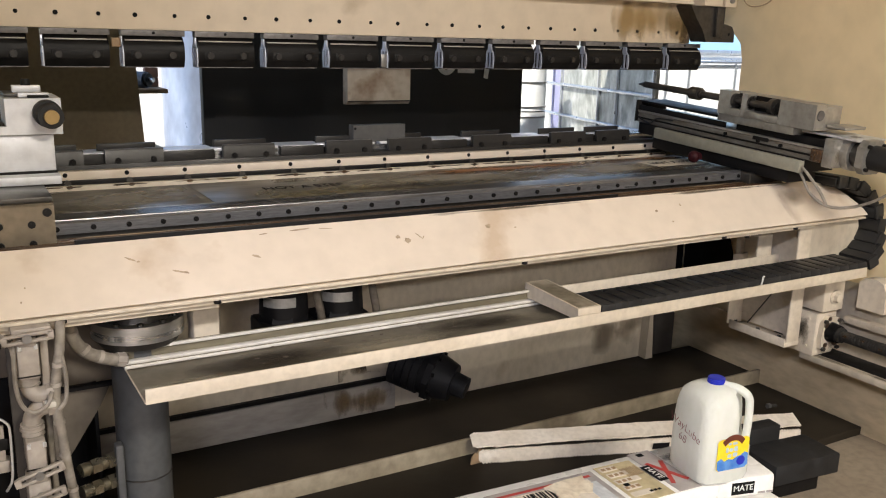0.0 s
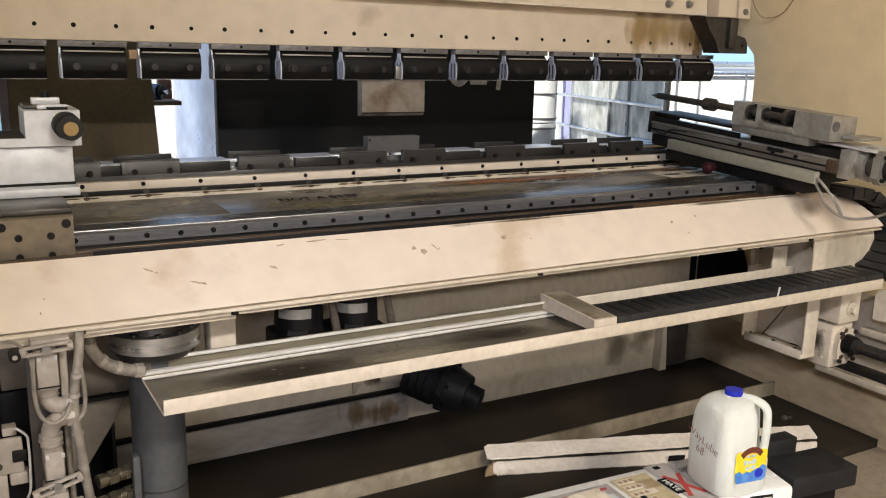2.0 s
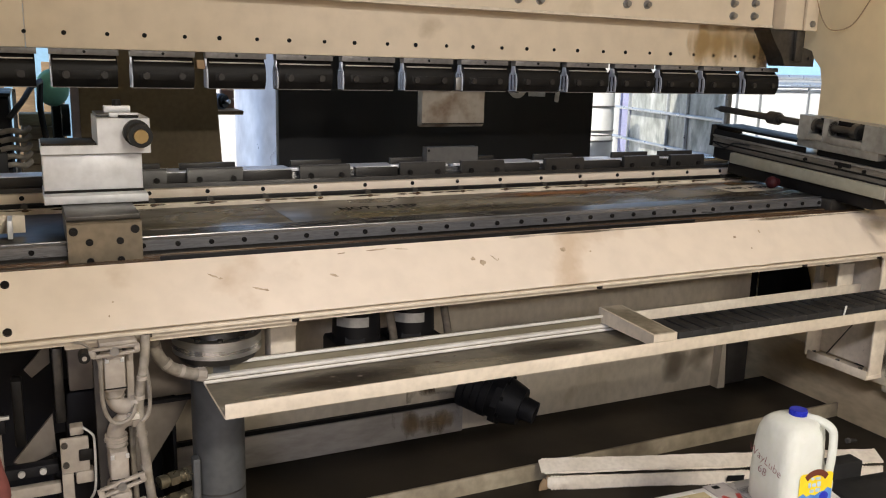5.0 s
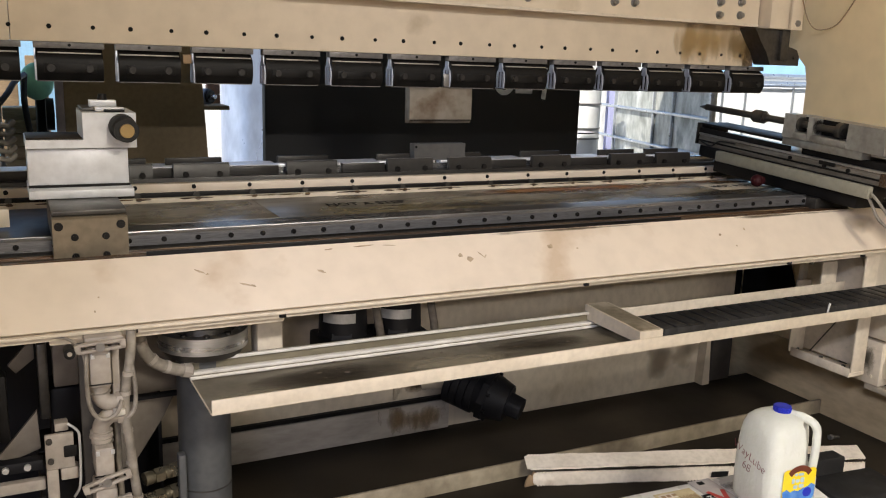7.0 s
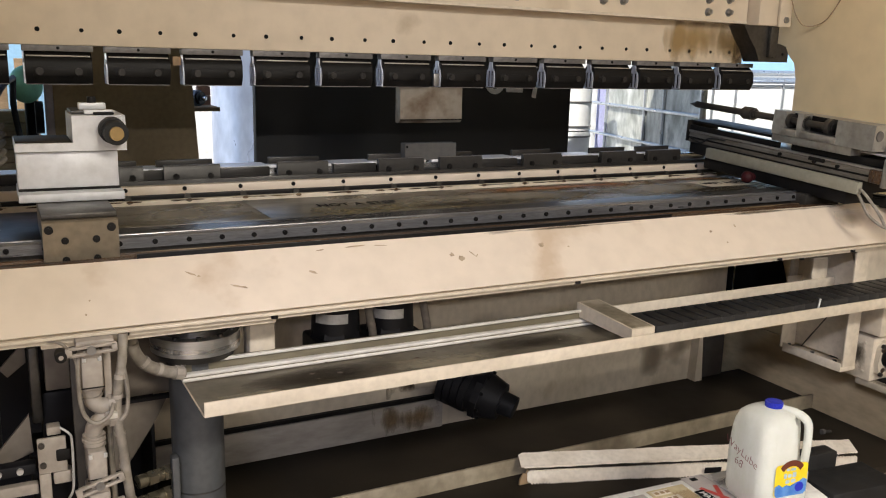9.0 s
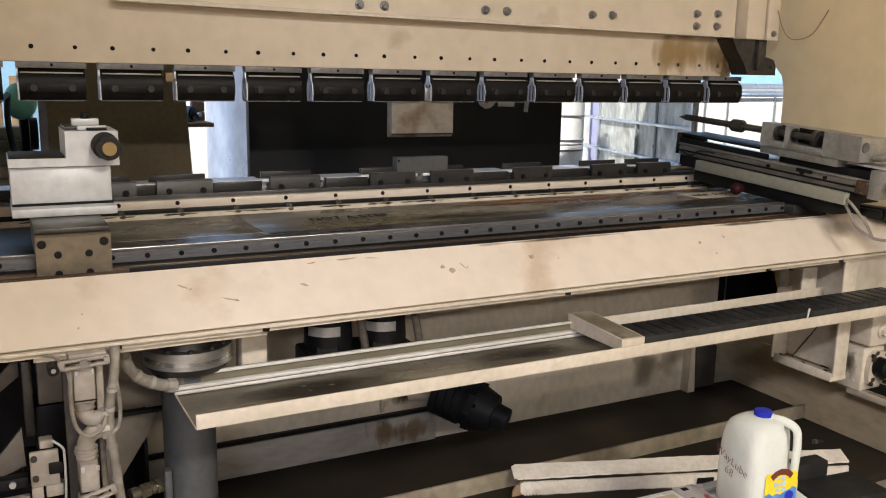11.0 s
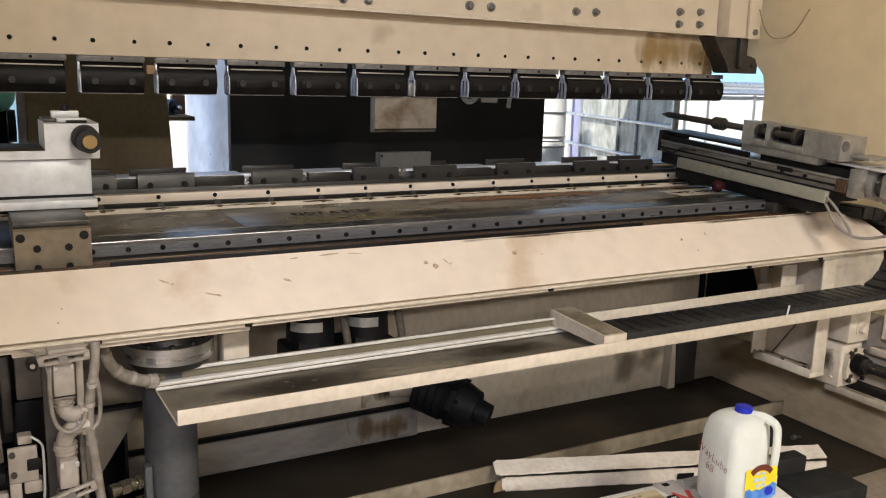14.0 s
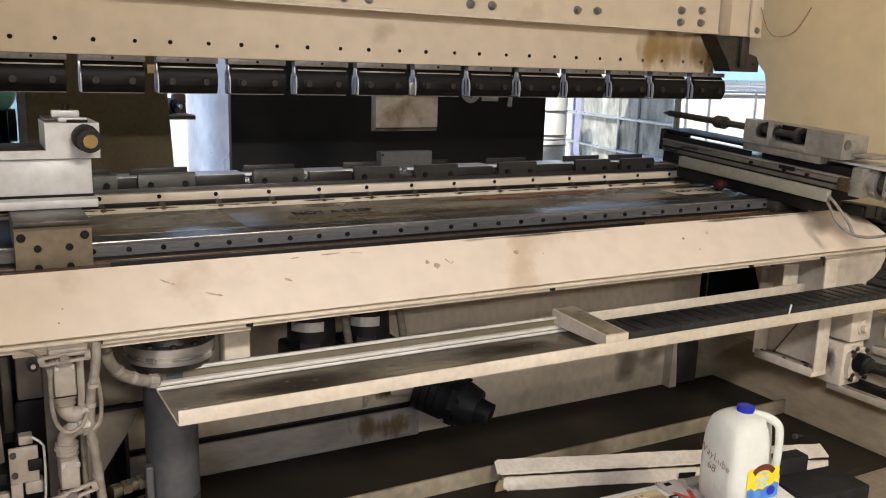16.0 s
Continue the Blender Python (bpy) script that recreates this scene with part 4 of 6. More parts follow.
slide = part("slide_block", prism(B(), [(1.93, 0.857), (1.93, 0.952), (1.934, 0.956), (2.16, 0.962), (2.16, 0.91), (2.02, 0.906), (2.02, 0.857)], "x", 0.058, 0.206),
             BRASS_STEEL, left, "tan plated steel slide block with six bolts")
part("top_plate", box(B(), 0.058, 0.206, 1.945, 2.16, 0.957, 0.968, 0.002), DARK_STEEL, left)
for x, z, r in ((0.07, 0.938, 0.0095), (0.192, 0.938, 0.0095), (0.100, 0.914, 0.008), (0.161, 0.914, 0.008), (0.100, 0.873, 0.008), (0.161, 0.873, 0.008)):
    bolt(slide, x, 1.93, z, r, depth=0.004, material=BLACK_STEEL)
part("base_flange", box(B(), 0.022, 0.243, 2.10, 2.30, 0.969, 0.988, 0.002), ALU, left)
part("body", box(B(), 0.024, 0.238, 2.15, 2.30, 0.988, 1.076, 0.002), ALU, left, "milled aluminium body")
part("seat_gap", box(B(), 0.024, 0.24, 2.147, 2.30, 0.988, 0.994), BLACK_STEEL, left)
top = part("upper_block", prism(B(), [(0.022, 1.078), (0.022, 1.097), (0.142, 1.097), (0.142, 1.158), (0.257, 1.158), (0.257, 1.078)], "y", 2.135, 2.32), ALU, left)
part("dark_deck", box(B(), 0.024, 0.140, 2.14, 2.30, 1.0975, 1.101, 0.001), OIL_FLOOR, left)
part("cover", box(B(), 0.145, 0.23, 2.18, 2.31, 1.159, 1.166, 0.002), DARK_STEEL, left)
part("clip", box(B(), 0.165, 0.225, 2.22, 2.25, 1.166, 1.182, 0.002), ALU, left)
part("clip", box(B(), 0.172, 0.236, 2.16, 2.18, 1.159, 1.169, 0.002), ALU, left)
knob = part("knob", rod(B(), (0.230, 2.135, 1.124), (0.230, 2.080, 1.121), 0.0285, 0.0265, 32), RUBBER, left, "black rubber stop with a brass face")
part("knob_face", rod(B(), (0.230, 2.081, 1.121), (0.230, 2.072, 1.121), 0.0165, 0.0155, 28), BRASS, knob)
part("knob_collar", rod(B(), (0.226, 2.134, 1.126), (0.226, 2.112, 1.125), 0.030, 0.030, 32), RUBBER, knob)
part("dark_pad", box(B(), 0.19, 0.235, 2.145, 2.175, 1.1585, 1.1645, 0.004), BLACK_STEEL, left)
part("pad_bolt", rod(B(), (0.195, 2.235, 1.180), (0.195, 2.235, 1.196), 0.011, 0.009, 14), BLACK_STEEL, left)

# things beside the carriage
sensor = thing("sensor_bracket", -0.06, 2.15, 0.9, "small bent aluminium sensor bracket", "bracket")
part("plate", box(B(), -0.12, -0.02, 2.13, 2.136, 0.905, 0.945, 0.001), CREAM_PALE, sensor)
part("angle", box(B(), -0.055, -0.045, 2.06, 2.13, 0.905, 0.945, 0.001), ALU, sensor)
part("head", rod(B(), (-0.085, 2.128, 0.925), (-0.085, 2.09, 0.925), 0.014, seg=16), BLACK_STEEL, sensor)

# ---- right gauge arm, tipped a little towards the front ----
arm = thing("motorised_gauge", 2.3, 2.1, 0.9, "grey steel motorised gauge arm on the end of the rail", "gauge arm")
arm.matrix_basis = pose(2.3, 2.1, 0.911, 3.7)


def tip(bm):
    """The arm is drawn level; its pose tips it."""
    bm.transform(pose(2.3, 2.1, 0.911, 3.7) @ pose(-2.3, -2.1, -0.9))
    return bm


def arm_part(name, bm, material, label="", parent=None):
    if name in ("finger_rod", "collar"):
        bm.transform(pose(0, 0.03, 0))
    return part(name, tip(bm), material, parent or arm, label)


GREENISH = mat("grey_green_paint", (0.30, 0.29, 0.23), 0.45, second=(0.22, 0.21, 0.16), scale=6, amount=0.6, grain=50)
WORN = mat("worn_grey_rail", (0.30, 0.28, 0.245), 0.42, 0.5, second=(0.13, 0.11, 0.085), third=(0.16, 0.09, 0.045), patch=7, patch_at=0.62, scale=9, amount=0.8, grain=50, stretch=(6, 1, 6))
arm_part("side_rail", box(B(), 2.292, 2.315, 1.745, 2.39, 0.944, 0.981, 0.003), GREENISH, "grey-green painted side rail")
arm_part("under_rail", box(B(), 2.32, 2.45, 1.80, 2.42, 0.90, 0.945, 0.003), BLACK_STEEL)
arm_part("channel", box(B(), 2.325, 2.47, 1.69, 2.52, 0.983, 1.02, 0.003), WORN, "worn steel channel")
arm_part("filler", box(B(), 2.317, 2.46, 1.75, 2.50, 0.944, 0.984, 0.001), BLACK_STEEL)
arm_part("channel_line", box(B(), 2.321, 2.324, 1.72, 2.52, 0.998, 1.004), BLACK_STEEL)
arm_part("channel_lip", box(B(), 2.322, 2.47, 1.69, 2.52, 1.021, 1.028, 0.001), ARM_ALU)
arm_part("bellows", box(B(), 2.335, 2.46, 1.70, 2.05, 1.028, 1.052, 0.003), BLACK_STEEL)
arm_part("tray_wall", box(B(), 2.328, 2.332, 2.09, 2.525, 1.028, 1.047, 0.001), BLACK_STEEL)
arm_part("tray_top", box(B(), 2.335, 2.465, 2.06, 2.525, 1.056, 1.064, 0.001), BLACK_STEEL)
arm_part("tray_end", box(B(), 2.318, 2.47, 2.522, 2.53, 0.985, 1.064, 0.001), BLACK_STEEL)
arm_part("saddle", box(B(), 2.305, 2.47, 1.80, 2.11, 1.052, 1.076, 0.002), ARM_ALU, "dull aluminium saddle")
blk = arm_part("finger_block", prism(B(), [(2.11, 1.077), (2.11, 1.155), (2.062, 1.155), (2.062, 1.10), (2.012, 1.10), (2.012, 1.155), (1.992, 1.155), (1.992, 1.10), (1.86, 1.10),
               (1.86, 1.155), (1.725, 1.155), (1.725, 1.077)], "x", 2.30, 2.345), ARM_ALU, "dull aluminium finger block")
arm_part("block_back", box(B(), 2.346, 2.42, 1.725, 2.11, 1.077, 1.150, 0.002), ARM_ALU)
for y0, y1 in ((2.0125, 2.0615), (1.8605, 1.9915)):
    # Black sheet at the back of each notch puts in its shade.
    arm_part("pocket", box(B(), 2.343, 2.3456, y0, y1, 1.1005, 1.149), BLACK_STEEL, "black sheet for the shade in a notch of the block")
    arm_part("ledge", box(B(), 2.296, 2.301, y0 - 0.004, y1 + 0.004, 1.080, 1.0985, 0.002), ARM_ALU, "worn ledge")
bm = B()
rod(bm, (2.325, 1.86, 1.125), (2.325, 2.47, 1.125), 0.0115, seg=18)
rod(bm, (2.325, 2.47, 1.125), (2.325, 2.505, 1.123), 0.0115, 0.002, 18)
arm_part("finger_rod", bm, DARK_STEEL, "dark round gauge finger")
for y0, y1, r in ((2.19, 2.23, 0.022), (2.18, 2.19, 0.016), (2.23, 2.24, 0.016), (2.022, 2.056, 0.023), (1.962, 1.986, 0.023), (1.864, 1.882, 0.025)):
    arm_part("collar", rod(B(), (2.325, y0, 1.125), (2.325, y1, 1.125), r, seg=20), DARK_STEEL)
arm_part("dowel", rod(B(), (2.322, 1.7248, 1.123), (2.322, 1.7215, 1.123), 0.016, 0.015, 24), MOUNT_STEEL)
arm_part("end_tab", box(B(), 2.35, 2.45, 1.655, 1.72, 1.088, 1.097, 0.002), ARM_ALU)
arm_part("end_housing", box(B(), 2.315, 2.47, 1.655, 1.69, 0.975, 1.062, 0.003), ARM_ALU, "dirty aluminium end housing")
arm_part("end_grease", box(B(), 2.31, 2.33, 1.69, 1.73, 0.985, 1.025, 0.004), GREASE)
arm_part("rust_film", box(B(), 2.312, 2.47, 1.6535, 1.6542, 0.978, 1.06), RUST_RUN, "brown rusty grease")
arm_part("clip_block", box(B(), 2.316, 2.325, 1.90, 1.96, 1.012, 1.024, 0.002), BLACK_STEEL)
arm_part("housing_top", box(B(), 2.345, 2.475, 1.60, 1.80, 1.0625, 1.069, 0.002), ALU_DULL, "pale cover plate")
arm_part("coupling_ring", rod(B(), (2.395, 1.655, 1.02), (2.395, 1.63, 1.02), 0.052, seg=36), ARM_ALU)
arm_part("coupling", rod(B(), (2.395, 1.63, 1.02), (2.395, 1.60, 1.02), 0.038, seg=24), DARK_STEEL)
arm_part("motor_flange", prism(B(), [(2.345, 0.99), (2.345, 1.05), (2.365, 1.07), (2.425, 1.07), (2.445, 1.05), (2.445, 0.99), (2.425, 0.97), (2.365, 0.97)], "y", 1.575, 1.60), ARM_ALU)
arm_part("motor", rod(B(), (2.395, 1.575, 1.02), (2.395, 1.36, 1.02), 0.037, seg=32), RUBBER, "black cylindrical servo motor")
for dx, dz in ((-0.034, 0.034), (0.034, 0.034), (-0.034, -0.034), (0.034, -0.034)):
    arm_part("bolt", rod(B(), (2.395 + dx, 1.576, 1.02 + dz), (2.395 + dx, 1.566, 1.02 + dz), 0.006, seg=12), BLACK_STEEL)
for dx, y in ((2.3, 1.94), (2.3, 2.08), (2.3, 1.85)):
    arm_part("screw", rod(B(), (2.325, y, 1.010), (2.318, y, 1.010), 0.006, seg=12), BLACK_STEEL)
arm_part("signal_cable", sweep(B(), [(2.31, 1.76, 0.955), (2.30, 1.73, 0.93), (2.302, 1.69, 0.885), (2.33, 1.63, 0.86), (2.38, 1.55, 0.89), (2.40, 1.45, 0.975)], 0.0045, 8), HOSE)
arm_part("signal_cable", sweep(B(), [(2.312, 1.765, 0.967), (2.30, 1.72, 0.95), (2.31, 1.67, 0.90), (2.32, 1.65, 0.865)], 0.0045, 8), HOSE)
arm_part("thin_lead", sweep(B(), [(2.316, 2.5, 1.0), (2.312, 2.44, 0.99), (2.312, 2.40, 1.012), (2.32, 2.33, 1.015)], 0.003, 6), RUBBER)

mount = thing("arm_slide", 2.34, 2.0, 0.86, "dark steel slide that carries the gauge arm", "machine slide")
part("slide_body", box(B(), 2.30, 2.46, 1.93, 2.10, 0.857, 0.905, 0.004), DARK_STEEL, mount)
part("foot", box(B(), 2.33, 2.46, 1.90, 1.99, 0.80, 0.857, 0.004), DARK_STEEL, mount)
bm = B()
bmesh.ops.create_uvsphere(bm, u_segments=18, v_segments=12, radius=0.021, matrix=pose(2.275, 2.16, 0.932))
rod(bm, (2.275, 2.16, 0.932), (2.30, 2.16, 0.932), 0.014, seg=14)
part("stop_ball", bm, RED, mount, "dark red rubber stop")

# ---- lower right: drive bracket, screw and guards ----
drive = thing("drive_bracket", 2.5, 1.9, 0.3, "cream welded bracket below the tray", "bracket")
bm = B()
prism(bm, [(1.80, 0.354), (1.80, 0.60), (1.86, 0.742), (2.05, 0.742), (2.06, 0.354)], "x", 2.45, 2.456)
part("web", bm, CREAM_PALE, drive)
part("brace_rod", rod(B(), (2.4485, 1.83, 0.60), (2.4485, 2.0, 0.35), 0.0022, seg=6), DARK_STEEL, drive)
part("stain", box(B(), 2.4485, 2.449, 1.86, 2.028, 0.33, 0.47), GRIME_STAIN, drive)
part("back_panel", box(B(), 2.38, 2.45, 2.03, 2.036, 0.347, 0.60, 0.001), CREAM_PALE, drive)
part("flange", box(B(), 2.40, 2.46, 1.792, 1.80, 0.344, 0.742, 0.002), CREAM_PALE, drive)
part("shelf", box(B(), 2.39, 2.46, 1.79, 2.028, 0.332, 0.346, 0.002), CREAM_PALE, drive)
part("shelf_lip", box(B(), 2.386, 2.390, 1.79, 2.028, 0.332, 0.362, 0.001), CREAM_PALE, drive)
for y in (1.84, 1.93, 2.03):
    part("bolt", rod(B(), (2.42, y, 0.346), (2.42, y, 0.355), 0.007, seg=10), DARK_STEEL, drive)
screw = thing("ball_screw_drive", 2.62, 1.8, 0.3, "greasy ball screw between cream rails", "ball screw")
part("bearing_block", box(B(), 2.545, 2.65, 1.775, 1.90, 0.435, 0.58, 0.006), CREAM_PALE, screw)
hexb = part("washer", rod(B(), (2.60, 1.776, 0.485), (2.60, 1.770, 0.485), 0.025, seg=28), CREAM_DIRTY, screw)
part("hex_bolt", rod(B(), (2.60, 1.771, 0.485), (2.60, 1.756, 0.485), 0.0165, 0.0155, 6), CREAM_PALE, hexb)
part("nut_block", box(B(), 2.553, 2.66, 1.80, 1.93, 0.27, 0.425, 0.006), CREAM_PALE, screw, "cream cast nut block, smeared with grease")
part("nut_face", prism(B(), [(2.572, 0.30), (2.565, 0.335), (2.572, 0.39), (2.60, 0.412), (2.645, 0.405), (2.655, 0.36), (2.645, 0.30), (2.61, 0.285)], "y", 1.782, 1.80), CREAM_DIRTY, screw)
for x, z in ((2.578, 0.398), (2.578, 0.30), (2.648, 0.395), (2.65, 0.298)):
    bolt(screw, x, 1.7815, z, 0.0075, depth=0.008, material=DARK_STEEL)
for y, z in ((1.83, 0.40), (1.90, 0.40), (1.83, 0.30), (1.90, 0.30)):
    bolt(screw, 2.553, y, z, 0.006, "x", depth=0.003, material=CREAM_DIRTY)
part("nut_ring", rod(B(), (2.612, 1.782, 0.357), (2.612, 1.748, 0.357), 0.035, 0.031, 28), BLACK_STEEL, screw)
part("nut_ring", rod(B(), (2.612, 1.750, 0.357), (2.612, 1.735, 0.357), 0.026, seg=28), DARK_STEEL, screw)
bm = B()
rod(bm, (2.612, 1.75, 0.357), (2.612, 1.02, 0.357), 0.0165, seg=20)
for i in range(72):
    y = 1.73 - 0.0095 * i
    rod(bm, (2.612, y, 0.357), (2.612, y - 0.005, 0.357), 0.0195, seg=16)
part("screw_shaft", bm, DARK_STEEL, screw, "greasy dark ball screw")
random.seed(21)
for i in range(9):
    y, r = 1.72 - 0.055 * i - random.uniform(0, 0.03), random.uniform(0.005, 0.010)
    bm = B()
    bmesh.ops.create_uvsphere(bm, u_segments=10, v_segments=7, radius=r, matrix=pose(2.597, y, 0.357 + random.uniform(-0.012, 0.014)) @ Matrix.Diagonal((0.6, 1.5, 0.8, 1)))
    part("grease_blob", bm, GREASE, screw)
for x, z, r in ((2.585, 0.385, 0.014), (2.64, 0.315, 0.016), (2.59, 0.312, 0.011), (2.60, 0.405, 0.010)):
    bm = B()
    bmesh.ops.create_uvsphere(bm, u_segments=12, v_segments=8, radius=r, matrix=pose(x, 1.781, z) @ Matrix.Diagonal((1, 0.35, 0.8, 1)))
    part("grease_blob", bm, GREASE, screw)
part("stain", box(B(), 2.556, 2.657, 1.7985, 1.7992, 0.275, 0.42), OIL_STAIN, screw)
part("stain", box(B(), 2.57, 2.65, 1.7805, 1.7812, 0.295, 0.405), RUST_RUN, screw)
GREASE_SIDE = stain("dark_grease_smear", (0.05, 0.037, 0.022), 18, 0.5, 0.5, (1, 1.2, 1), 0)
part("stain", box(B(), 2.5515, 2.5522, 1.80, 1.90, 0.29, 0.42), GREASE_SIDE, screw, "dark grease smear")
part("lower_rail", box(B(), 2.565, 2.60, 0.95, 1.86, 0.245, 0.268, 0.003), CREAM_DIRTY, screw)
part("rail_stain", box(B(), 2.567, 2.598, 0.95, 1.85, 0.2684, 0.2688), OIL_POOL, screw)
part("upper_rail", box(B(), 2.665, 2.699, 0.95, 1.775, 0.385, 0.41, 0.003), CREAM_PALE, screw)
part("back_plate", box(B(), 2.712, 2.72, 0.95, 2.05, 0.26, 0.52, 0.002), CREAM_DIRTY, screw)
part("rail_web", box(B(), 2.601, 2.699, 0.95, 2.05, 0.2625, 0.268, 0.001), BLACK_STEEL, screw)
bm = B()
prism(bm, [(1.63, 0.455), (1.63, 0.53), (1.645, 0.556), (1.67, 0.566), (1.71, 0.562), (1.73, 0.545), (1.73, 0.455)], "x", 2.655, 2.71)
part("cover", bm, CREAM_PALE, screw, "small rounded cream cover")
part("end_panel", box(B(), 2.74, 2.747, 1.2, 1.66, 0.30, 0.84, 0.002), CREAM_PALE, screw)
for y, z in ((1.58, 0.60), (1.50, 0.47)):
    bolt(screw, 2.74, y, z, 0.007, "x", depth=0.003, material=DARK_STEEL)

# ---- motors under the bed ----
def servo(x, y, z):
    t = thing("servo_motor", x, y, z, "black servo motor with a silver rating label", "motor", "motors under the bed")
    part("can", rod(B(), (x, y, z + 0.03), (x, y, z + 0.215), 0.069, 0.060, 36), MOTOR, t)
    part("base", box(B(), x - 0.078, x + 0.078, y - 0.075, y + 0.07, z - 0.08, z + 0.018, 0.010), MOTOR, t)
    part("terminal_cover", box(B(), x - 0.084, x + 0.008, y - 0.086, y - 0.02, z - 0.08, z + 0.006, 0.008), GREY_PAINT, t, "dark grey terminal cover")
    part("neck", rod(B(), (x, y, z + 0.016), (x, y, z + 0.034), 0.075, 0.070, 8), MOTOR, t)
    bm = B()
    seg = 14
    ring = [(x + 0.0692 * math.sin(a), y - 0.0692 * math.cos(a)) for a in (-1.25 + i * 1.42 / seg for i in range(seg + 1))]
    for (xa, ya), (xb, yb) in zip(ring, ring[1:]):
        bm.faces.new([bm.verts.new(v) for v in ((xa, ya, z + 0.064), (xb, yb, z + 0.064), (xb, yb, z + 0.092), (xa, ya, z + 0.092))])
    part("rating_label", bm, ALU_DULL, t, "silver rating label")
    part("power_cable", sweep(B(), [(x + 0.080, y - 0.085, z - 0.03), (x + 0.079, y - 0.085, z + 0.03), (x + 0.066, y - 0.086, z + 0.10), (x + 0.050, y - 0.075, z + 0.215)], 0.0115, 12), HOSE, t)
    return t


first = servo(0.800, 2.22, 0.520)
copy_thing(first, pose(0.968, 2.22, 0.516))
pump = thing("pump_motor", 1.3, 2.35, 0.2, "black oily pump motor mounted low on the bed", "motor")
A, E = Vector((1.262, 2.385, 0.268)), Vector((1.402, 2.225, 0.212))
AX = (E - A).normalized()


def along(k):
    return A + AX * k


bm = B()
rod(bm, along(-0.01), along(0.10), 0.066, 0.074, 28)
part("body", bm, MOTOR, pump)
part("flange", rod(B(), along(0.10), along(0.122), 0.088, seg=8), MOTOR, pump)
part("end_bell", rod(B(), along(0.122), along(0.185), 0.078, 0.062, 12), MOTOR, pump)
part("shaft_cover", rod(B(), along(0.185), along(0.232), 0.040, 0.036, 24), MOTOR, pump)
for i in range(4):
    part("fin", rod(B(), along(0.0 + 0.026 * i), along(-0.022 + 0.026 * i), 0.079, seg=24), MOTOR, pump)
for a in range(8):
    u = AX.orthogonal().normalized()
    v = AX.cross(u)
    p = along(0.122) + (u * math.cos(a * math.pi / 4 + 0.39) + v * math.sin(a * math.pi / 4 + 0.39)) * 0.078
    part("bolt", rod(B(), p, p + AX * 0.010, 0.006, seg=8), BLACK_STEEL, pump)
part("terminal_box", box(B(), 1.26, 1.345, 2.27, 2.36, 0.31, 0.365, 0.012), MOTOR, pump)
part("pipe_stub", rod(B(), (1.17, 2.46, 0.262), (1.262, 2.395, 0.272), 0.034, seg=20), CREAM_DIRTY, pump, "stained cream pipe stub")
part("mounting_foot", box(B(), 1.25, 1.31, 2.38, 2.4985, 0.22, 0.33, 0.006), MOTOR, pump)
part("bracket", box(B(), 1.125, 1.165, 2.38, 2.40, 0.29, 0.40, 0.003), CREAM_PALE, pump)

# ---- connectors and hoses at the lower left ----
plug = thing("cable_connector", 0.12, 1.74, 0.4, "cream cast connector column with steel latches and hoses", "connector")
# Back plate in the dark paint, for the shade behind the connectors.
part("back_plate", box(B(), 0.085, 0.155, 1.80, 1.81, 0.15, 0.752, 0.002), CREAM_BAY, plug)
part("top_block", box(B(), 0.095, 0.165, 1.74, 1.80, 0.735, 0.752, 0.003), CONNECT, plug)
part("upper_housing", box(B(), 0.100, 0.140, 1.72, 1.80, 0.655, 0.73, 0.006), CONNECT, plug)
part("side_housing", box(B(), 0.143, 0.158, 1.75, 1.80, 0.62, 0.73, 0.004), CONNECT, plug)
part("collar", rod(B(), (0.120, 1.755, 0.662), (0.119, 1.755, 0.640), 0.021, 0.019, 24), CONNECT, plug)
part("collar_ring", rod(B(), (0.119, 1.755, 0.652), (0.119, 1.755, 0.647), 0.0225, seg=24), CONNECT, plug)
part("elbow", sweep(B(), [(0.119, 1.755, 0.645), (0.120, 1.752, 0.625), (0.133, 1.75, 0.612), (0.155, 1.75, 0.613)], 0.0165, 16), CONNECT, plug)
part("elbow", sweep(B(), [(0.155, 1.75, 0.585), (0.133, 1.75, 0.583), (0.119, 1.752, 0.567), (0.117, 1.755, 0.545)], 0.0165, 16), CONNECT, plug)
part("collar", rod(B(), (0.117, 1.755, 0.553), (0.117, 1.755, 0.53), 0.021, 0.019, 24), CONNECT, plug)
part("collar_ring", rod(B(), (0.117, 1.755, 0.545), (0.117, 1.755, 0.540), 0.0225, seg=24), CONNECT, plug)
part("nut", rod(B(), (0.148, 1.75, 0.612), (0.160, 1.75, 0.612), 0.021, seg=8), CONNECT, plug)
part("nut", rod(B(), (0.148, 1.75, 0.585), (0.160, 1.75, 0.585), 0.021, seg=8), CONNECT, plug)
part("lower_housing", box(B(), 0.101, 0.137, 1.72, 1.80, 0.462, 0.528, 0.006), CONNECT, plug)
part("foot_housing", box(B(), 0.098, 0.140, 1.72, 1.80, 0.10, 0.44, 0.006), CONNECT, plug)
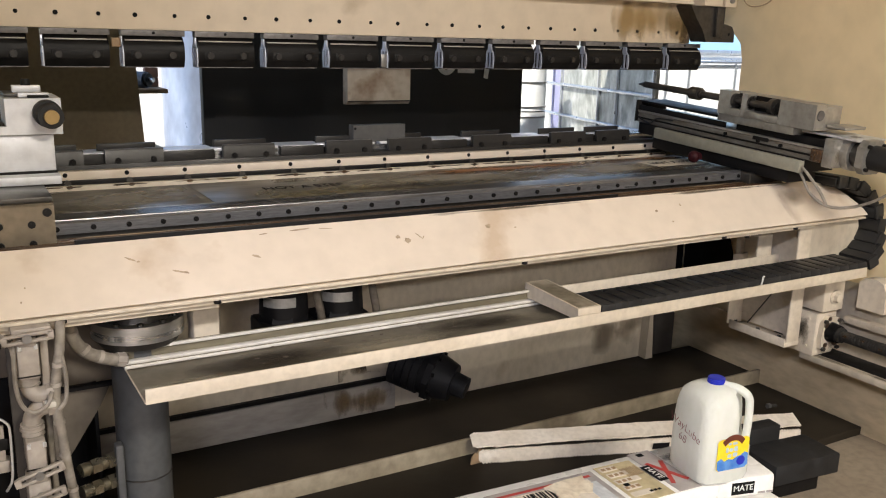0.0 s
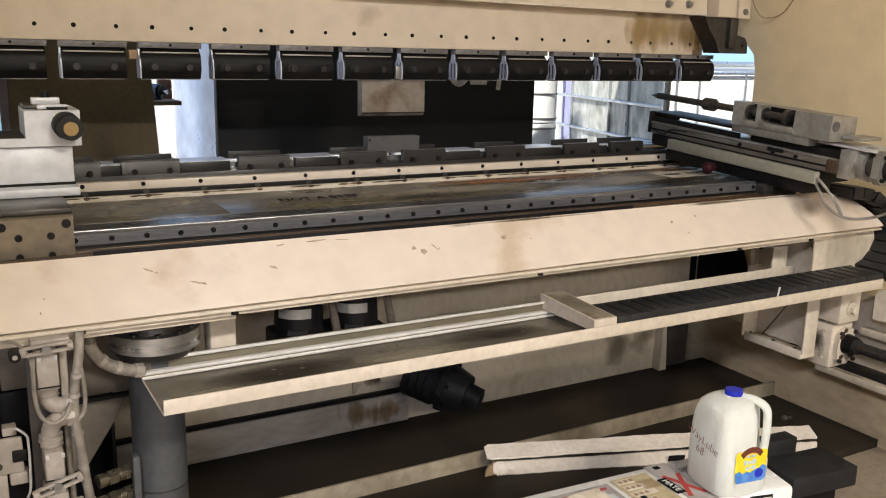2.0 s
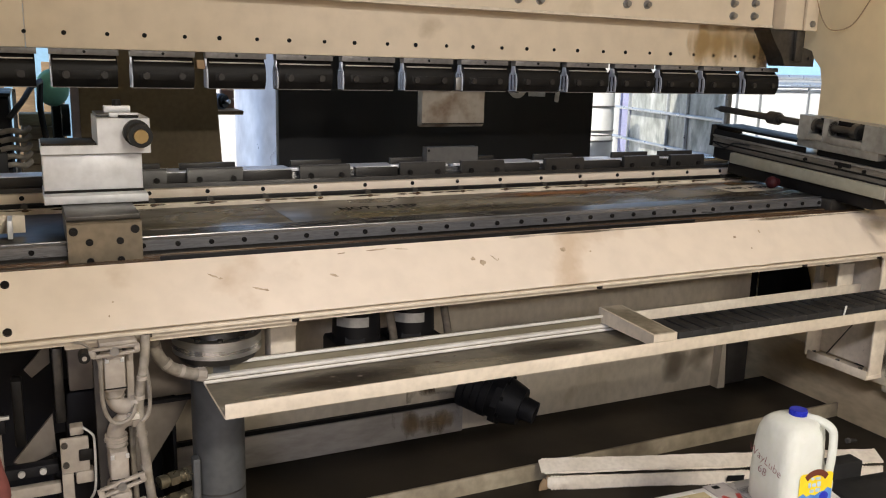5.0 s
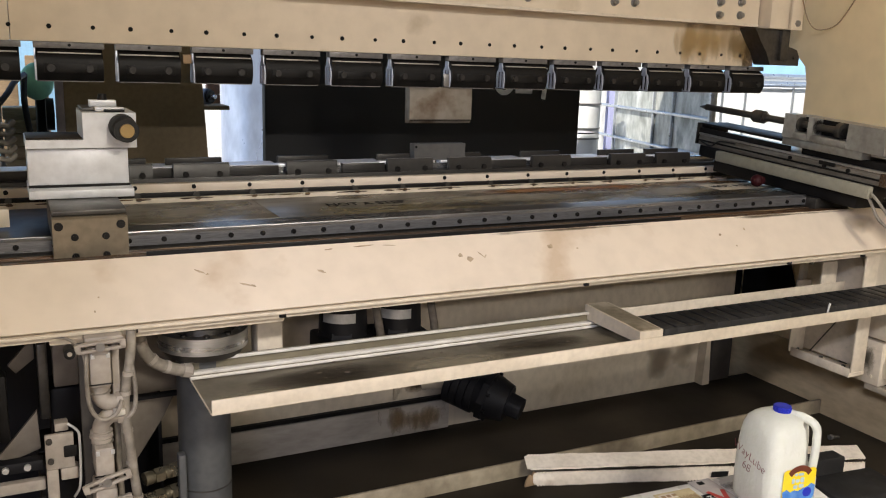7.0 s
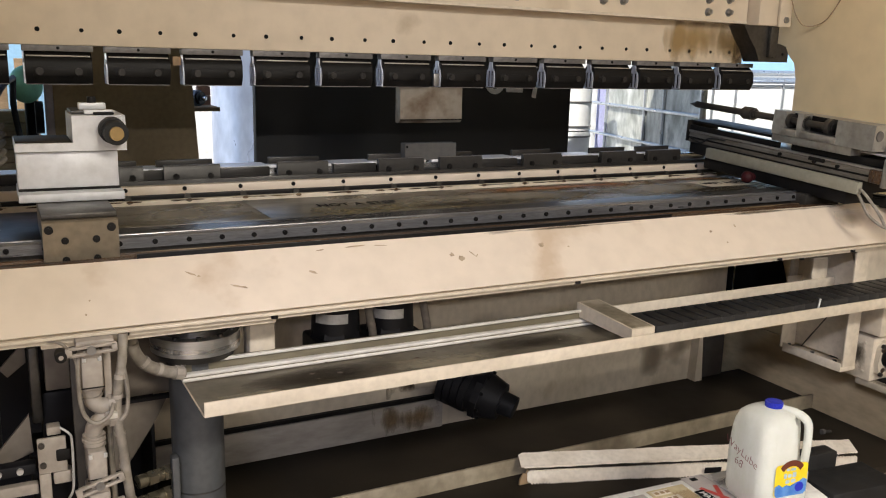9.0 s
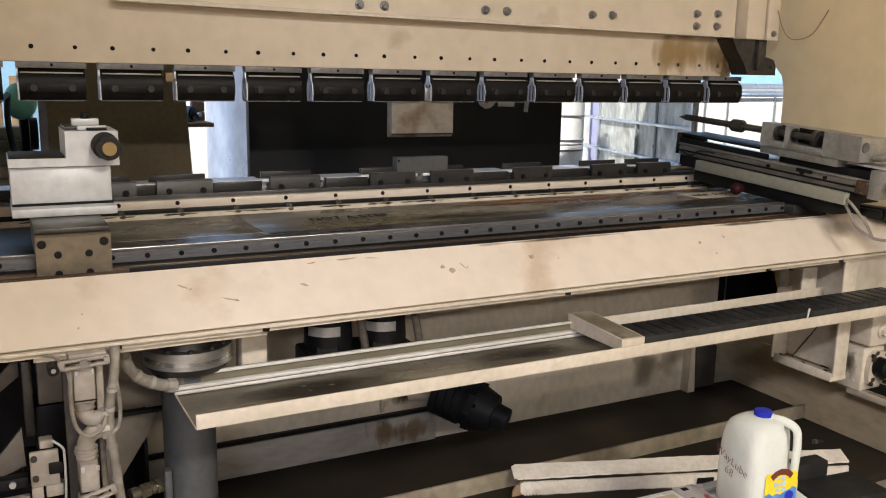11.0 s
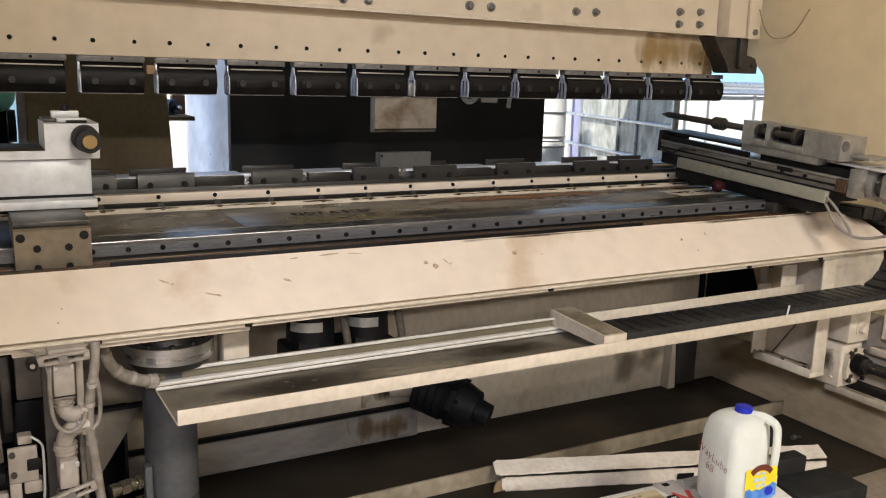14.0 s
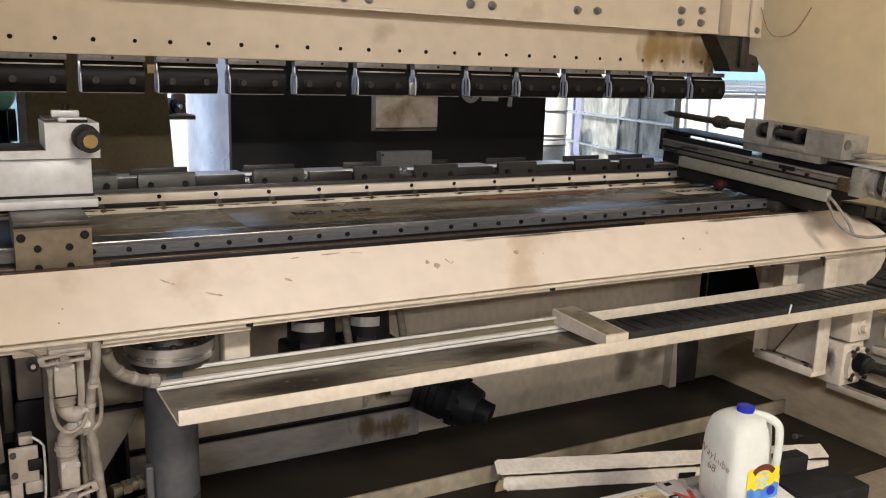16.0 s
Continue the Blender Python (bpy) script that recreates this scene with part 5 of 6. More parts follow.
for z, lean in ((0.744, 3), (0.462, 15), (0.41, 12)):
    bm = B()
    m = pose(0.120, 1.708, z, 0, -lean, 0)
    for a, c, d, e in ((-0.040, 0.045, 0.0040, 0.0100), (-0.040, 0.045, -0.0100, -0.0040), (-0.046, -0.034, -0.0085, 0.0085), (0.036, 0.047, -0.0085, 0.0085)):
        box(bm, a, c, -0.005, 0.005, d, e, 0.0015, m)
    lt = part("latch", bm, CONNECT, plug, "pressed steel latch lever")
    part("pivot", rod(B(), (0.120, 1.72, z), (0.120, 1.699, z), 0.0085, seg=16), GREY_STEEL, lt)
    part("latch_plate", box(B(), 0.105, 0.135, 1.714, 1.72, z - 0.02, z - 0.004, 0.002), CONNECT, lt)
kn = part("knob", rod(B(), (0.066, 1.73, 0.737), (0.066, 1.70, 0.737), 0.0105, seg=20), BLACK_STEEL, plug, "black round knob with a pale centre")
part("knob_centre", rod(B(), (0.066, 1.701, 0.737), (0.066, 1.6985, 0.737), 0.0045, seg=14), CONNECT, kn)
for z0, z1 in ((0.655, 0.73), (0.462, 0.528)):
    for dx in (0.103, 0.131):
        part("housing_lug", box(B(), dx, dx + 0.007, 1.7165, 1.7195, z1 - 0.014, z1 - 0.004, 0.001), ALU_DULL, plug)
    part("housing_seam", box(B(), 0.0985, 0.1415, 1.7185, 1.7205, z0 + 0.006, z0 + 0.0085), BLACK_STEEL, plug)
for z in (0.66, 0.648, 0.636, 0.552, 0.540, 0.530):
    part("thread_ring", rod(B(), (0.1185, 1.755, z), (0.1185, 1.755, z - 0.0016), 0.0215, seg=22), HOSE, plug)
part("hose_clip", box(B(), 0.140, 0.162, 1.722, 1.745, 0.590, 0.603, 0.003), WHITE_PAINT, plug, "pale plastic hose clip")
hose = part("braided_hose", sweep(B(), [(0.184, 1.76, 0.753), (0.178, 1.75, 0.70), (0.168, 1.745, 0.65), (0.163, 1.74, 0.607), (0.165, 1.74, 0.56), (0.168, 1.74, 0.53), (0.174, 1.74, 0.455), (0.182, 1.745, 0.38), (0.20, 1.76, 0.2), (0.21, 1.77, 0.02)],
     0.0095, 12), HOSE, plug, "grimy taped hose")
for x, z in ((0.172, 0.67), (0.165, 0.63), (0.166, 0.55), (0.171, 0.48), (0.18, 0.40)):
    part("hose_tape", rod(B(), (x, 1.742, z + 0.004), (x, 1.742, z - 0.004), 0.0108, seg=12), CONNECT, hose)
part("small_hose", sweep(B(), [(0.098, 1.725, 0.735), (0.094, 1.72, 0.69), (0.095, 1.715, 0.635), (0.104, 1.712, 0.605), (0.122, 1.71, 0.592), (0.145, 1.712, 0.602), (0.156, 1.72, 0.625)], 0.0042, 8), HOSE, plug)
part("small_hose", sweep(B(), [(0.180, 1.745, 0.69), (0.184, 1.735, 0.64), (0.180, 1.73, 0.60), (0.166, 1.728, 0.582)], 0.0042, 8), HOSE, plug)
part("small_hose", sweep(B(), [(0.148, 1.79, 0.74), (0.15, 1.78, 0.60), (0.151, 1.775, 0.45), (0.155, 1.77, 0.30), (0.165, 1.77, 0.02)], 0.006, 8), HOSE, plug)
part("thin_lead", sweep(B(), [(0.03, 1.78, 0.752), (0.07, 1.76, 0.746), (0.09, 1.73, 0.725), (0.094, 1.72, 0.70)], 0.003, 6), HOSE, plug)
conduit = thing("tray_hose", 0.27, 1.87, 0.6, "grimy braided hose running into the tray", "hose")
ch = part("hose", sweep(B(), [(0.206, 1.86, 0.74), (0.210, 1.86, 0.70), (0.222, 1.865, 0.665), (0.245, 1.87, 0.638), (0.29, 1.88, 0.614), (0.322, 1.886, 0.606)], 0.0135, 14), HOSE, conduit)
for a in ((0.2105, 1.86, 0.698, 0.212, 1.861, 0.690), (0.232, 1.868, 0.652, 0.238, 1.869, 0.645), (0.262, 1.874, 0.628, 0.27, 1.876, 0.624)):
    part("hose_band", rod(B(), a[:3], a[3:], 0.0148, seg=14), CONNECT, ch)
part("hose_nut", rod(B(), (0.300, 1.882, 0.611), (0.318, 1.886, 0.606), 0.0165, seg=8), CONNECT, conduit)
part("gland", rod(B(), (0.206, 1.86, 0.741), (0.206, 1.86, 0.725), 0.018, seg=8), CONNECT, conduit)

# frame panels in the dark bay behind; its shade is put into their paint
bay = thing("lower_frame", 0.2, 2.2, 0, "grimy cream frame panels, darkened for the shade of the bay", "machine frame")
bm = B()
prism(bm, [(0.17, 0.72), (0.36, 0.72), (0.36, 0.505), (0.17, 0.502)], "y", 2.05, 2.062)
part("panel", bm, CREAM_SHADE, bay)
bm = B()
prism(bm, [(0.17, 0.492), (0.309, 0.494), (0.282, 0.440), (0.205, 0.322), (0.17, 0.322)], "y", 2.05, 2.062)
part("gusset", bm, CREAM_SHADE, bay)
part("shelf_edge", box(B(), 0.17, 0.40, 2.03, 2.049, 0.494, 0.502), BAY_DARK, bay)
# Back, side and castings: the deep shade is put in as black.
part("bay_back", box(B(), -0.41, 0.30, 2.30, 2.32, 0.0, 0.80), BAY_DARK, bay, "back of the bay, painted black for its shade")
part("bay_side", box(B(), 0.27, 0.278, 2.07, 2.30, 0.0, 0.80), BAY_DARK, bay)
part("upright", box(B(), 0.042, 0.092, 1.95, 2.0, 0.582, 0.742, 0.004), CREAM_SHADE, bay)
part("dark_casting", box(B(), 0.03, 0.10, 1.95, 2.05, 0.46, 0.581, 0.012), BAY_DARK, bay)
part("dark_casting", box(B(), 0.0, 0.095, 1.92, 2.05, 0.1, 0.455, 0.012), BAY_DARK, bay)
part("channel", box(B(), 0.012, 0.032, 1.93, 1.96, 0.52, 0.69, 0.004), DARK_STEEL, bay)
part("channel", box(B(), -0.068, -0.048, 1.88, 1.92, 0.50, 0.645, 0.004), BLACK_STEEL, bay)
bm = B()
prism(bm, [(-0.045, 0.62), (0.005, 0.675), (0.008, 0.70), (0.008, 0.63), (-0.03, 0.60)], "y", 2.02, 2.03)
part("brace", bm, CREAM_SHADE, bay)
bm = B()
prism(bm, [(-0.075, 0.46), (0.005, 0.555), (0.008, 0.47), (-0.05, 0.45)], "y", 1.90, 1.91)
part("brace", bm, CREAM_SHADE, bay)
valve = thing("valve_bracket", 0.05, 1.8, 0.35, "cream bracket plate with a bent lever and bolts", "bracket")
part("plate", box(B(), 0.014, 0.068, 1.80, 1.81, 0.462, 0.538, 0.003), CONNECT, valve)
part("leg", box(B(), 0.014, 0.036, 1.80, 1.81, 0.02, 0.462, 0.003), CONNECT, valve)
part("tab", box(B(), 0.034, 0.060, 1.811, 1.84, 0.538, 0.556, 0.003), CONNECT, valve)
part("lever", sweep(B(), [(0.058, 1.79, 0.562), (0.074, 1.785, 0.548), (0.078, 1.785, 0.53), (0.077, 1.785, 0.46), (0.073, 1.78, 0.425), (0.062, 1.78, 0.405)], 0.0026, 8), ALU_DULL, valve)
for x, z in ((0.022, 0.525), (0.023, 0.482)):
    bolt(valve, x, 1.80, z, 0.0065)
part("grease_patch", box(B(), 0.048, 0.074, 1.794, 1.80, 0.487, 0.512, 0.01), BLACK_STEEL, valve)
part("block", box(B(), 0.04, 0.075, 1.80, 1.83, 0.435, 0.462, 0.004), CONNECT, valve)
pipes = thing("valve_rack", -0.05, 1.85, 0.3, "dark valve rack with pipes and a pale strip", "valve rack")
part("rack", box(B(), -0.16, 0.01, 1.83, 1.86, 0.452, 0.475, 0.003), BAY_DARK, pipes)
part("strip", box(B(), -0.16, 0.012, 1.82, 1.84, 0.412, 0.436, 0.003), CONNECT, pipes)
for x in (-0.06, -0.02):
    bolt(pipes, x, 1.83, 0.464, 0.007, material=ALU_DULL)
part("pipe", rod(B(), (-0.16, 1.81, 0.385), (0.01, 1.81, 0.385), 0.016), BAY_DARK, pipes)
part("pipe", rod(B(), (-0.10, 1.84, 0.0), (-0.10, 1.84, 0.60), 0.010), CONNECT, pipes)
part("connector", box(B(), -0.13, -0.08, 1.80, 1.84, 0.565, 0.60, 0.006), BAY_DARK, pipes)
part("clip", box(B(), -0.125, -0.072, 1.79, 1.80, 0.60, 0.606, 0.001), ALU_DULL, pipes)
bm = B()
sweep(bm, [(-0.125, 1.75, 0.66), (-0.115, 1.745, 0.58), (-0.105, 1.74, 0.52), (-0.095, 1.74, 0.46), (-0.11, 1.75, 0.40), (-0.115, 1.75, 0.02)], 0.022, 12, 0.5)
solid("rag", bm, RED_CLOTH, "dull red cloth hanging beside the machine", "cloth")

# ---- floor things ----
blackbox = thing("steel_block", 2.24, 1.6, 0, "black-painted stepped steel block on the floor", "steel block")
TURN = pose(2.165, 1.54, 0, 0, 0, -6)
part("base", box(B(), -0.14, 0.112, -0.072, 0.072, 0.062, 0.126, 0.005, TURN), RUBBER, blackbox)
part("step", box(B(), -0.12, 0.012, 0.0725, 0.125, 0.05, 0.172, 0.005, TURN), RUBBER, blackbox)
part("foot", box(B(), -0.11, 0.07, -0.04, 0.11, 0.0, 0.0615, 0.004, TURN), BLACK_STEEL, blackbox)


def edge_board(ax, ay, bx, by, z, up, down, lean, notch):
    """A long folded cardboard corner board, its fold from a to b, its cut edges notched."""
    t = thing("edge_board", (ax + bx) / 2, (ay + by) / 2, z, "long white cardboard corner board lying on the oily floor", "cardboard strip", "cardboard corner boards")
    d = Vector((bx - ax, by - ay, 0))
    n = Vector((-d.y, d.x, 0)).normalized()
    for name, v, w in (("upper_flap", (n + Vector((0, 0, lean))).normalized(), up), ("front_flap", (Vector((0, 0, -1)) - n * 0.22).normalized(), down)):
        bm = B()
        o = Vector((ax, ay, z))
        last, steps = None, 330
        thick = (d.normalized().cross(v)) * 0.003
        for i in range(steps + 1):
            p = o + d * (i / steps)
            wob = 0.0012 * math.sin(i * 0.05) + 0.0008 * math.sin(i * 0.31)
            q = p + v * (w + wob - (notch if i % 3 == 0 else 0.0) - (0.006 if i < 3 else 0.0))
            cur = [bm.verts.new(x) for x in (p, q, q + thick, p + thick)]
            if last:
                for k in range(4):
                    bm.faces.new((last[k], last[(k + 1) % 4], cur[(k + 1) % 4], cur[k]))
            else:
                bm.faces.new(cur)
            last = cur
        bm.faces.new(last[::-1])
        part(name, bm, CARD, t)
    return t


edge_board(1.348, 2.070, 2.412, 1.706, 0.081, 0.058, 0.003, 0.36, 0.002)
board = edge_board(1.362, 2.056, 2.405, 1.700, 0.067, 0.008, 0.036, 0.2, 0.0045)
part("printed_mark", box(B(), -0.028, 0.028, -0.004, -0.0032, -0.012, 0.010, 0, pose(1.925, 1.852, 0.056, 12, 0, -19)), INK, board, "small dark printed mark")

frayed = thing("paper_scrap", 1.36, 2.06, 0.03, "torn brown cardboard scrap at the board ends", "cardboard scrap")
part("scrap", prism(B(), [(1.335, 0.03), (1.338, 0.05), (1.350, 0.068), (1.358, 0.062), (1.366, 0.075), (1.378, 0.06), (1.385, 0.03)], "y", 2.056, 2.062), KRAFT, frayed)
nut = thing("loose_bolt", 2.52, 1.93, 0.03, "small loose steel bolt on the oily floor", "bolt")
part("head", rod(B(), (2.52, 1.93, 0.040), (2.532, 1.93, 0.040), 0.010, seg=6), GREY_STEEL, nut)
part("shank", rod(B(), (2.532, 1.93, 0.040), (2.56, 1.925, 0.037), 0.006, seg=12), DARK_STEEL, nut)

# parcels with printed wrapping; the jug stands on them
parcel = thing("parcel", 1.45, 1.4, 0, "flat white plastic-wrapped parcel with printed labels", "parcel", "stacked parcels")
P = pose(1.70, 1.535, 0, 0, 0, -3)
Q = pose(1.66, 1.315, 0, 0, 0, -14)
JZ = 0.262
bm = B()
box(bm, -1.0, 0.055, -0.215, 0.0, 0.205, JZ, 0.014, P)
for v in bm.verts:
    v.co.z += 0.003 * noise.noise(v.co * 9)
part("wrap", bm, WRAP, parcel)
part("flap", box(B(), -0.12, 0.105, 0.0, 0.17, 0.205, JZ + 0.001, 0.012, Q), WRAP, parcel, "folded white wrapping")
part("carton", box(B(), -0.95, 0.0, -0.42, -0.02, 0.0, 0.17, 0.006, P), KRAFT, parcel)
lower = thing("parcel", 1.5, 1.3, 0.17, "flat white printed mailing bag under another parcel", "parcel", "stacked parcels")
part("wrap", box(B(), -0.9, 0.085, -0.46, -0.06, 0.172, 0.204, 0.014, P), WRAP, lower)


def decal(name, x0, x1, y0, y1, material, h=0.0, parent=None, label="", at=P):
    return part(name, box(B(), x0, x1, y0, y1, JZ + 0.001 + h, JZ + 0.0022 + h, 0, at), material, parent or parcel, label)


TORN = mat("torn_cream_paper", (0.74, 0.66, 0.52), 0.7, second=(0.56, 0.46, 0.33), scale=30, amount=0.7, grain=90, bump=0.3)
CLEAR_FILM = mat("creased_clear_film", (0.50, 0.52, 0.54), 0.18, second=(0.70, 0.71, 0.72), scale=40, amount=0.8, grain=80, bump=0.5)
decal("window_pouch", -0.66, -0.354, -0.212, -0.040, PRINT_GREY, label="grey window pouch with a torn label")
decal("pouch_line", -0.635, -0.37, -0.064, -0.056, PRINT_RED, 0.0013)
decal("pouch_line", -0.640, -0.633, -0.205, -0.056, PRINT_RED, 0.0013)
decal("text_panel", -0.615, -0.385, -0.205, -0.072, CARD, 0.0013)
for i in range(16):
    decal("code_bar", -0.575 + 0.0085 * i, -0.572 + 0.0085 * i + 0.0016 * (i % 3), -0.118 - 0.006 * (i % 2), -0.078, INK, 0.0026)
random.seed(17)
bm = B()
ring = [(-0.512, -0.072), (-0.485, -0.068), (-0.45, -0.064), (-0.412, -0.058), (-0.395, -0.062), (-0.402, -0.085), (-0.392, -0.105), (-0.415, -0.135), (-0.44, -0.125), (-0.47, -0.142), (-0.505, -0.128), (-0.498, -0.10)]
base = [bm.verts.new(P @ Vector((u, v, JZ + 0.0052))) for u, v in ring]
top = [bm.verts.new(P @ Vector((u, v, JZ + 0.0062 + random.uniform(0.0, 0.006)))) for u, v in ring]
mid = bm.verts.new(P @ Vector((-0.45, -0.10, JZ + 0.009)))
bm.faces.new(base[::-1])
for i in range(len(ring)):
    j = (i + 1) % len(ring)
    bm.faces.new((base[i], base[j], top[j], top[i]))
    bm.faces.new((top[i], top[j], mid))
part("torn_label", bm, TORN, parcel, "torn pale paper label curling up")
decal("film_crease", -0.41, -0.372, -0.20, -0.09, CLEAR_FILM, 0.0026, label="creased clear film")
decal("tan_label", -0.340, -0.229, -0.212, -0.033, PRINT_TAN, 0.0004, label="tan printed label")
for i in range(5):
    decal("text_panel", -0.332 + 0.002 * (i % 2), -0.285 + 0.012 * (i % 3), -0.062 - 0.032 * i, -0.042 - 0.032 * i, CARD, 0.0017)
for i in range(12):
    decal("text_bar", -0.328 + 0.016 * (i % 3), -0.318 + 0.016 * (i % 3), -0.058 - 0.032 * (i // 3), -0.048 - 0.032 * (i // 3), KRAFT, 0.0030)
for i in range(9):
    decal("code_bar", -0.282 + 0.0055 * i, -0.2800 + 0.0055 * i, -0.105, -0.062 - 0.004 * (i % 2), KRAFT, 0.0017)
decal("dark_square", -0.322, -0.308, -0.142, -0.130, INK, 0.0030)
for i in range(3):
    decal("text_bar", -0.282 + 0.012 * i, -0.274 + 0.012 * i, -0.187, -0.180, INK, 0.0030)
decal("grey_band", -0.214, -0.146, -0.212, -0.008, PRINT_GREY, 0.0004, label="grey printed band")
for u in (-1, 1):
    chev = box(B(), -0.058, 0.058, -0.006, 0.006, JZ + 0.0032 + 0.0006 * u, JZ + 0.0038 + 0.0006 * u, 0, P @ pose(-0.178, -0.122, 0, 0, 0, -90 + 24 * u))
    part("chevron", chev, PRINT_RED, parcel, "red printed chevron")
NB = P @ pose(-0.217, -0.120, 0, 0, 0, -88)
decal("name_block", -0.038, 0.038, -0.0135, 0.0135, INK, 0.0046, at=NB)
words("lettering", "MATE", 0.023, NB @ pose(0, 0, JZ + 0.0074), WHITE_LABEL, parcel)
for u0, u1, v0, v1 in ((-0.196, -0.178, -0.034, -0.020), (-0.125, -0.112, -0.150, -0.136), (-0.105, -0.090, -0.118, -0.106)):
    decal("text_bar", u0, u1, v0, v1, INK, 0.0030)
part("name_block", box(B(), -0.022, 0.042, -0.0016, -0.0004, 0.218, 0.250, 0, Q), INK, parcel, "black printed block")
words("lettering", "MATE", 0.0225, Q @ pose(0.010, -0.0022, 0.235, 90), WHITE_LABEL, parcel)
GREY_SMEAR = stain("grey_print_smear", (0.30, 0.28, 0.26), 16, 0.30, 0.6, (1, 2, 1), 2)
for x0, x1, y0, y1 in ((-0.98, -0.70, -0.18, -0.02), (-0.145, -0.03, -0.20, -0.05)):
    decal("print_smear", x0, x1, y0, y1, GREY_SMEAR, 0.004, label="smeared grey print")
for u0, u1 in ((-0.10, -0.055), (0.055, 0.075), (0.080, 0.098)):
    part("text_bar", box(B(), u0, u1, -0.0016, -0.0004, 0.214, 0.219, 0, Q), PRINT_GREY, parcel)
for i in range(4):
    decal("text_bar", 0.02 + 0.012 * i, 0.028 + 0.012 * i, -0.445, -0.40 + 0.01 * (i % 2), INK, -0.0585, lower, at=P)

# ---- gallon jug ----
jug = thing("plastic_jug", 1.62, 1.37, JZ + 0.002, "translucent milky gallon jug with a blue cap and yellow label", "jug")
JM = pose(1.612, 1.380, JZ + 0.003, 0, 0, -8) @ Matrix.Diagonal((0.98, 0.98, 0.945, 1))
bm = B()
rows = [(0.0, 0.066, 0.35), (0.005, 0.075, 0.3), (0.02, 0.079, 0.25), (0.09, 0.0795, 0.25), (0.130, 0.079, 0.27), (0.160, 0.0778, 0.29), (0.187, 0.0762, 0.33), (0.209, 0.0735, 0.40), (0.226, 0.0685, 0.52),
        (0.238, 0.059, 0.7), (0.246, 0.045, 0.92), (0.2505, 0.030, 1.0), (0.252, 0.020, 1.0), (0.256, 0.019, 1.0)]
rings, N = [], 48
for z, r, k in rows:
    ring = []
    for i in range(N):
        a = 2 * math.pi * i / N
        c, s = math.cos(a), math.sin(a)
        sq = 1 / max(abs(c), abs(s))
        q = r * ((1 - k) * min(sq, 1.27) + k)
        off = abs((a + math.pi / 4 + math.pi) % (2 * math.pi) - math.pi)
        dip = max(0.0, 1 - off / 0.55) * max(0.0, min(1.0, (z - 0.105) / 0.03)) * max(0.0, min(1.0, (0.246 - z) / 0.02))
        q *= 1 - 0.58 * dip
        ring.append(bm.verts.new(JM @ Vector((q * c, q * s, z))))
    rings.append(ring)
for r0, r1 in zip(rings, rings[1:]):
    for i in range(N):
        bm.faces.new((r0[i], r0[(i + 1) % N], r1[(i + 1) % N], r1[i]))
bm.faces.new(rings[0][::-1]), bm.faces.new(rings[-1])
part("body", bm, JUG, jug)
bm = B()
sweep(bm, [JM @ Vector(p) for p in ((0.012, -0.012, 0.247), (0.036, -0.036, 0.245), (0.056, -0.056, 0.228), (0.060, -0.060, 0.19), (0.060, -0.060, 0.15), (0.058, -0.058, 0.105))], 0.0112, 14, 0.8)
part("handle", bm, JUG, jug)
bm = B()
rod(bm, JM @ Vector((0, 0, 0.251)), JM @ Vector((0, 0, 0.266)), 0.0205, 0.0195, 32)
for i in range(32):
    a = i * math.pi / 16
    p = Vector((0.0205 * math.cos(a), 0.0205 * math.sin(a), 0.252))
    rod(bm, JM @ p, JM @ (p + Vector((0, 0, 0.012))), 0.0011, seg=5)
part("cap", bm, BLUE_CAP, jug, "blue ribbed screw cap")


def sticker(name, u0, u1, z0, z1, material, out=0.0779, parent=jug):
    """A flat sticker on the jug's front face."""
    return part(name, box(B(), u0, u1, -out - 0.0006, -out + 0.0015, z0, z1, 0, JM), material, parent)


def label_shape(name, outline, material, out, parent):
    bm = prism(B(), outline, "y", -out - 0.0006, -out)
    bm.transform(JM)
    return part(name, bm, material, parent)


def rounded(x0, x1, z0, z1, r):
    pts = []
    for cx_, cz_, a0 in ((x1 - r, z1 - r, 0), (x0 + r, z1 - r, 1), (x0 + r, z0 + r, 2), (x1 - r, z0 + r, 3)):
        pts += [(cx_ + r * math.cos((a0 + k / 4) * math.pi / 2), cz_ + r * math.sin((a0 + k / 4) * math.pi / 2)) for k in range(5)]
    return pts


lab = label_shape("label", rounded(-0.043, 0.052, 0.044, 0.131, 0.010), LABEL_YELLOW, 0.0800, jug)
wave = [(-0.041, 0.052), (-0.035, 0.0445), (0.044, 0.0445), (0.0515, 0.052), (0.0515, 0.083), (0.040, 0.089), (0.030, 0.081), (0.017, 0.078), (0.004, 0.071), (-0.008, 0.075), (-0.02, 0.070), (-0.03, 0.079), (-0.0425, 0.073)]
label_shape("label_wave", wave, LABEL_BLUE, 0.0808, lab)
arc = [(0.004 + 0.040 * math.cos(a), 0.103 + 0.038 * math.sin(a)) for a in (0.55 + k * 2.04 / 12 for k in range(13))]
arc += [(0.004 + 0.029 * math.cos(a), 0.097 + 0.028 * math.sin(a)) for a in (2.59 - k * 2.04 / 12 for k in range(13))]
label_shape("label_badge", arc, LABEL_BROWN, 0.0808, lab)
label_shape("label_seal", [(0.030 + 0.013 * math.cos(a), 0.066 + 0.013 * math.sin(a)) for a in (k * math.pi / 8 for k in range(16))], BLUE_CAP, 0.0815, lab)
PALE_BLUE = mat("pale_blue_print", (0.42, 0.55, 0.66), 0.5, scale=60, amount=0.5, bump=0)
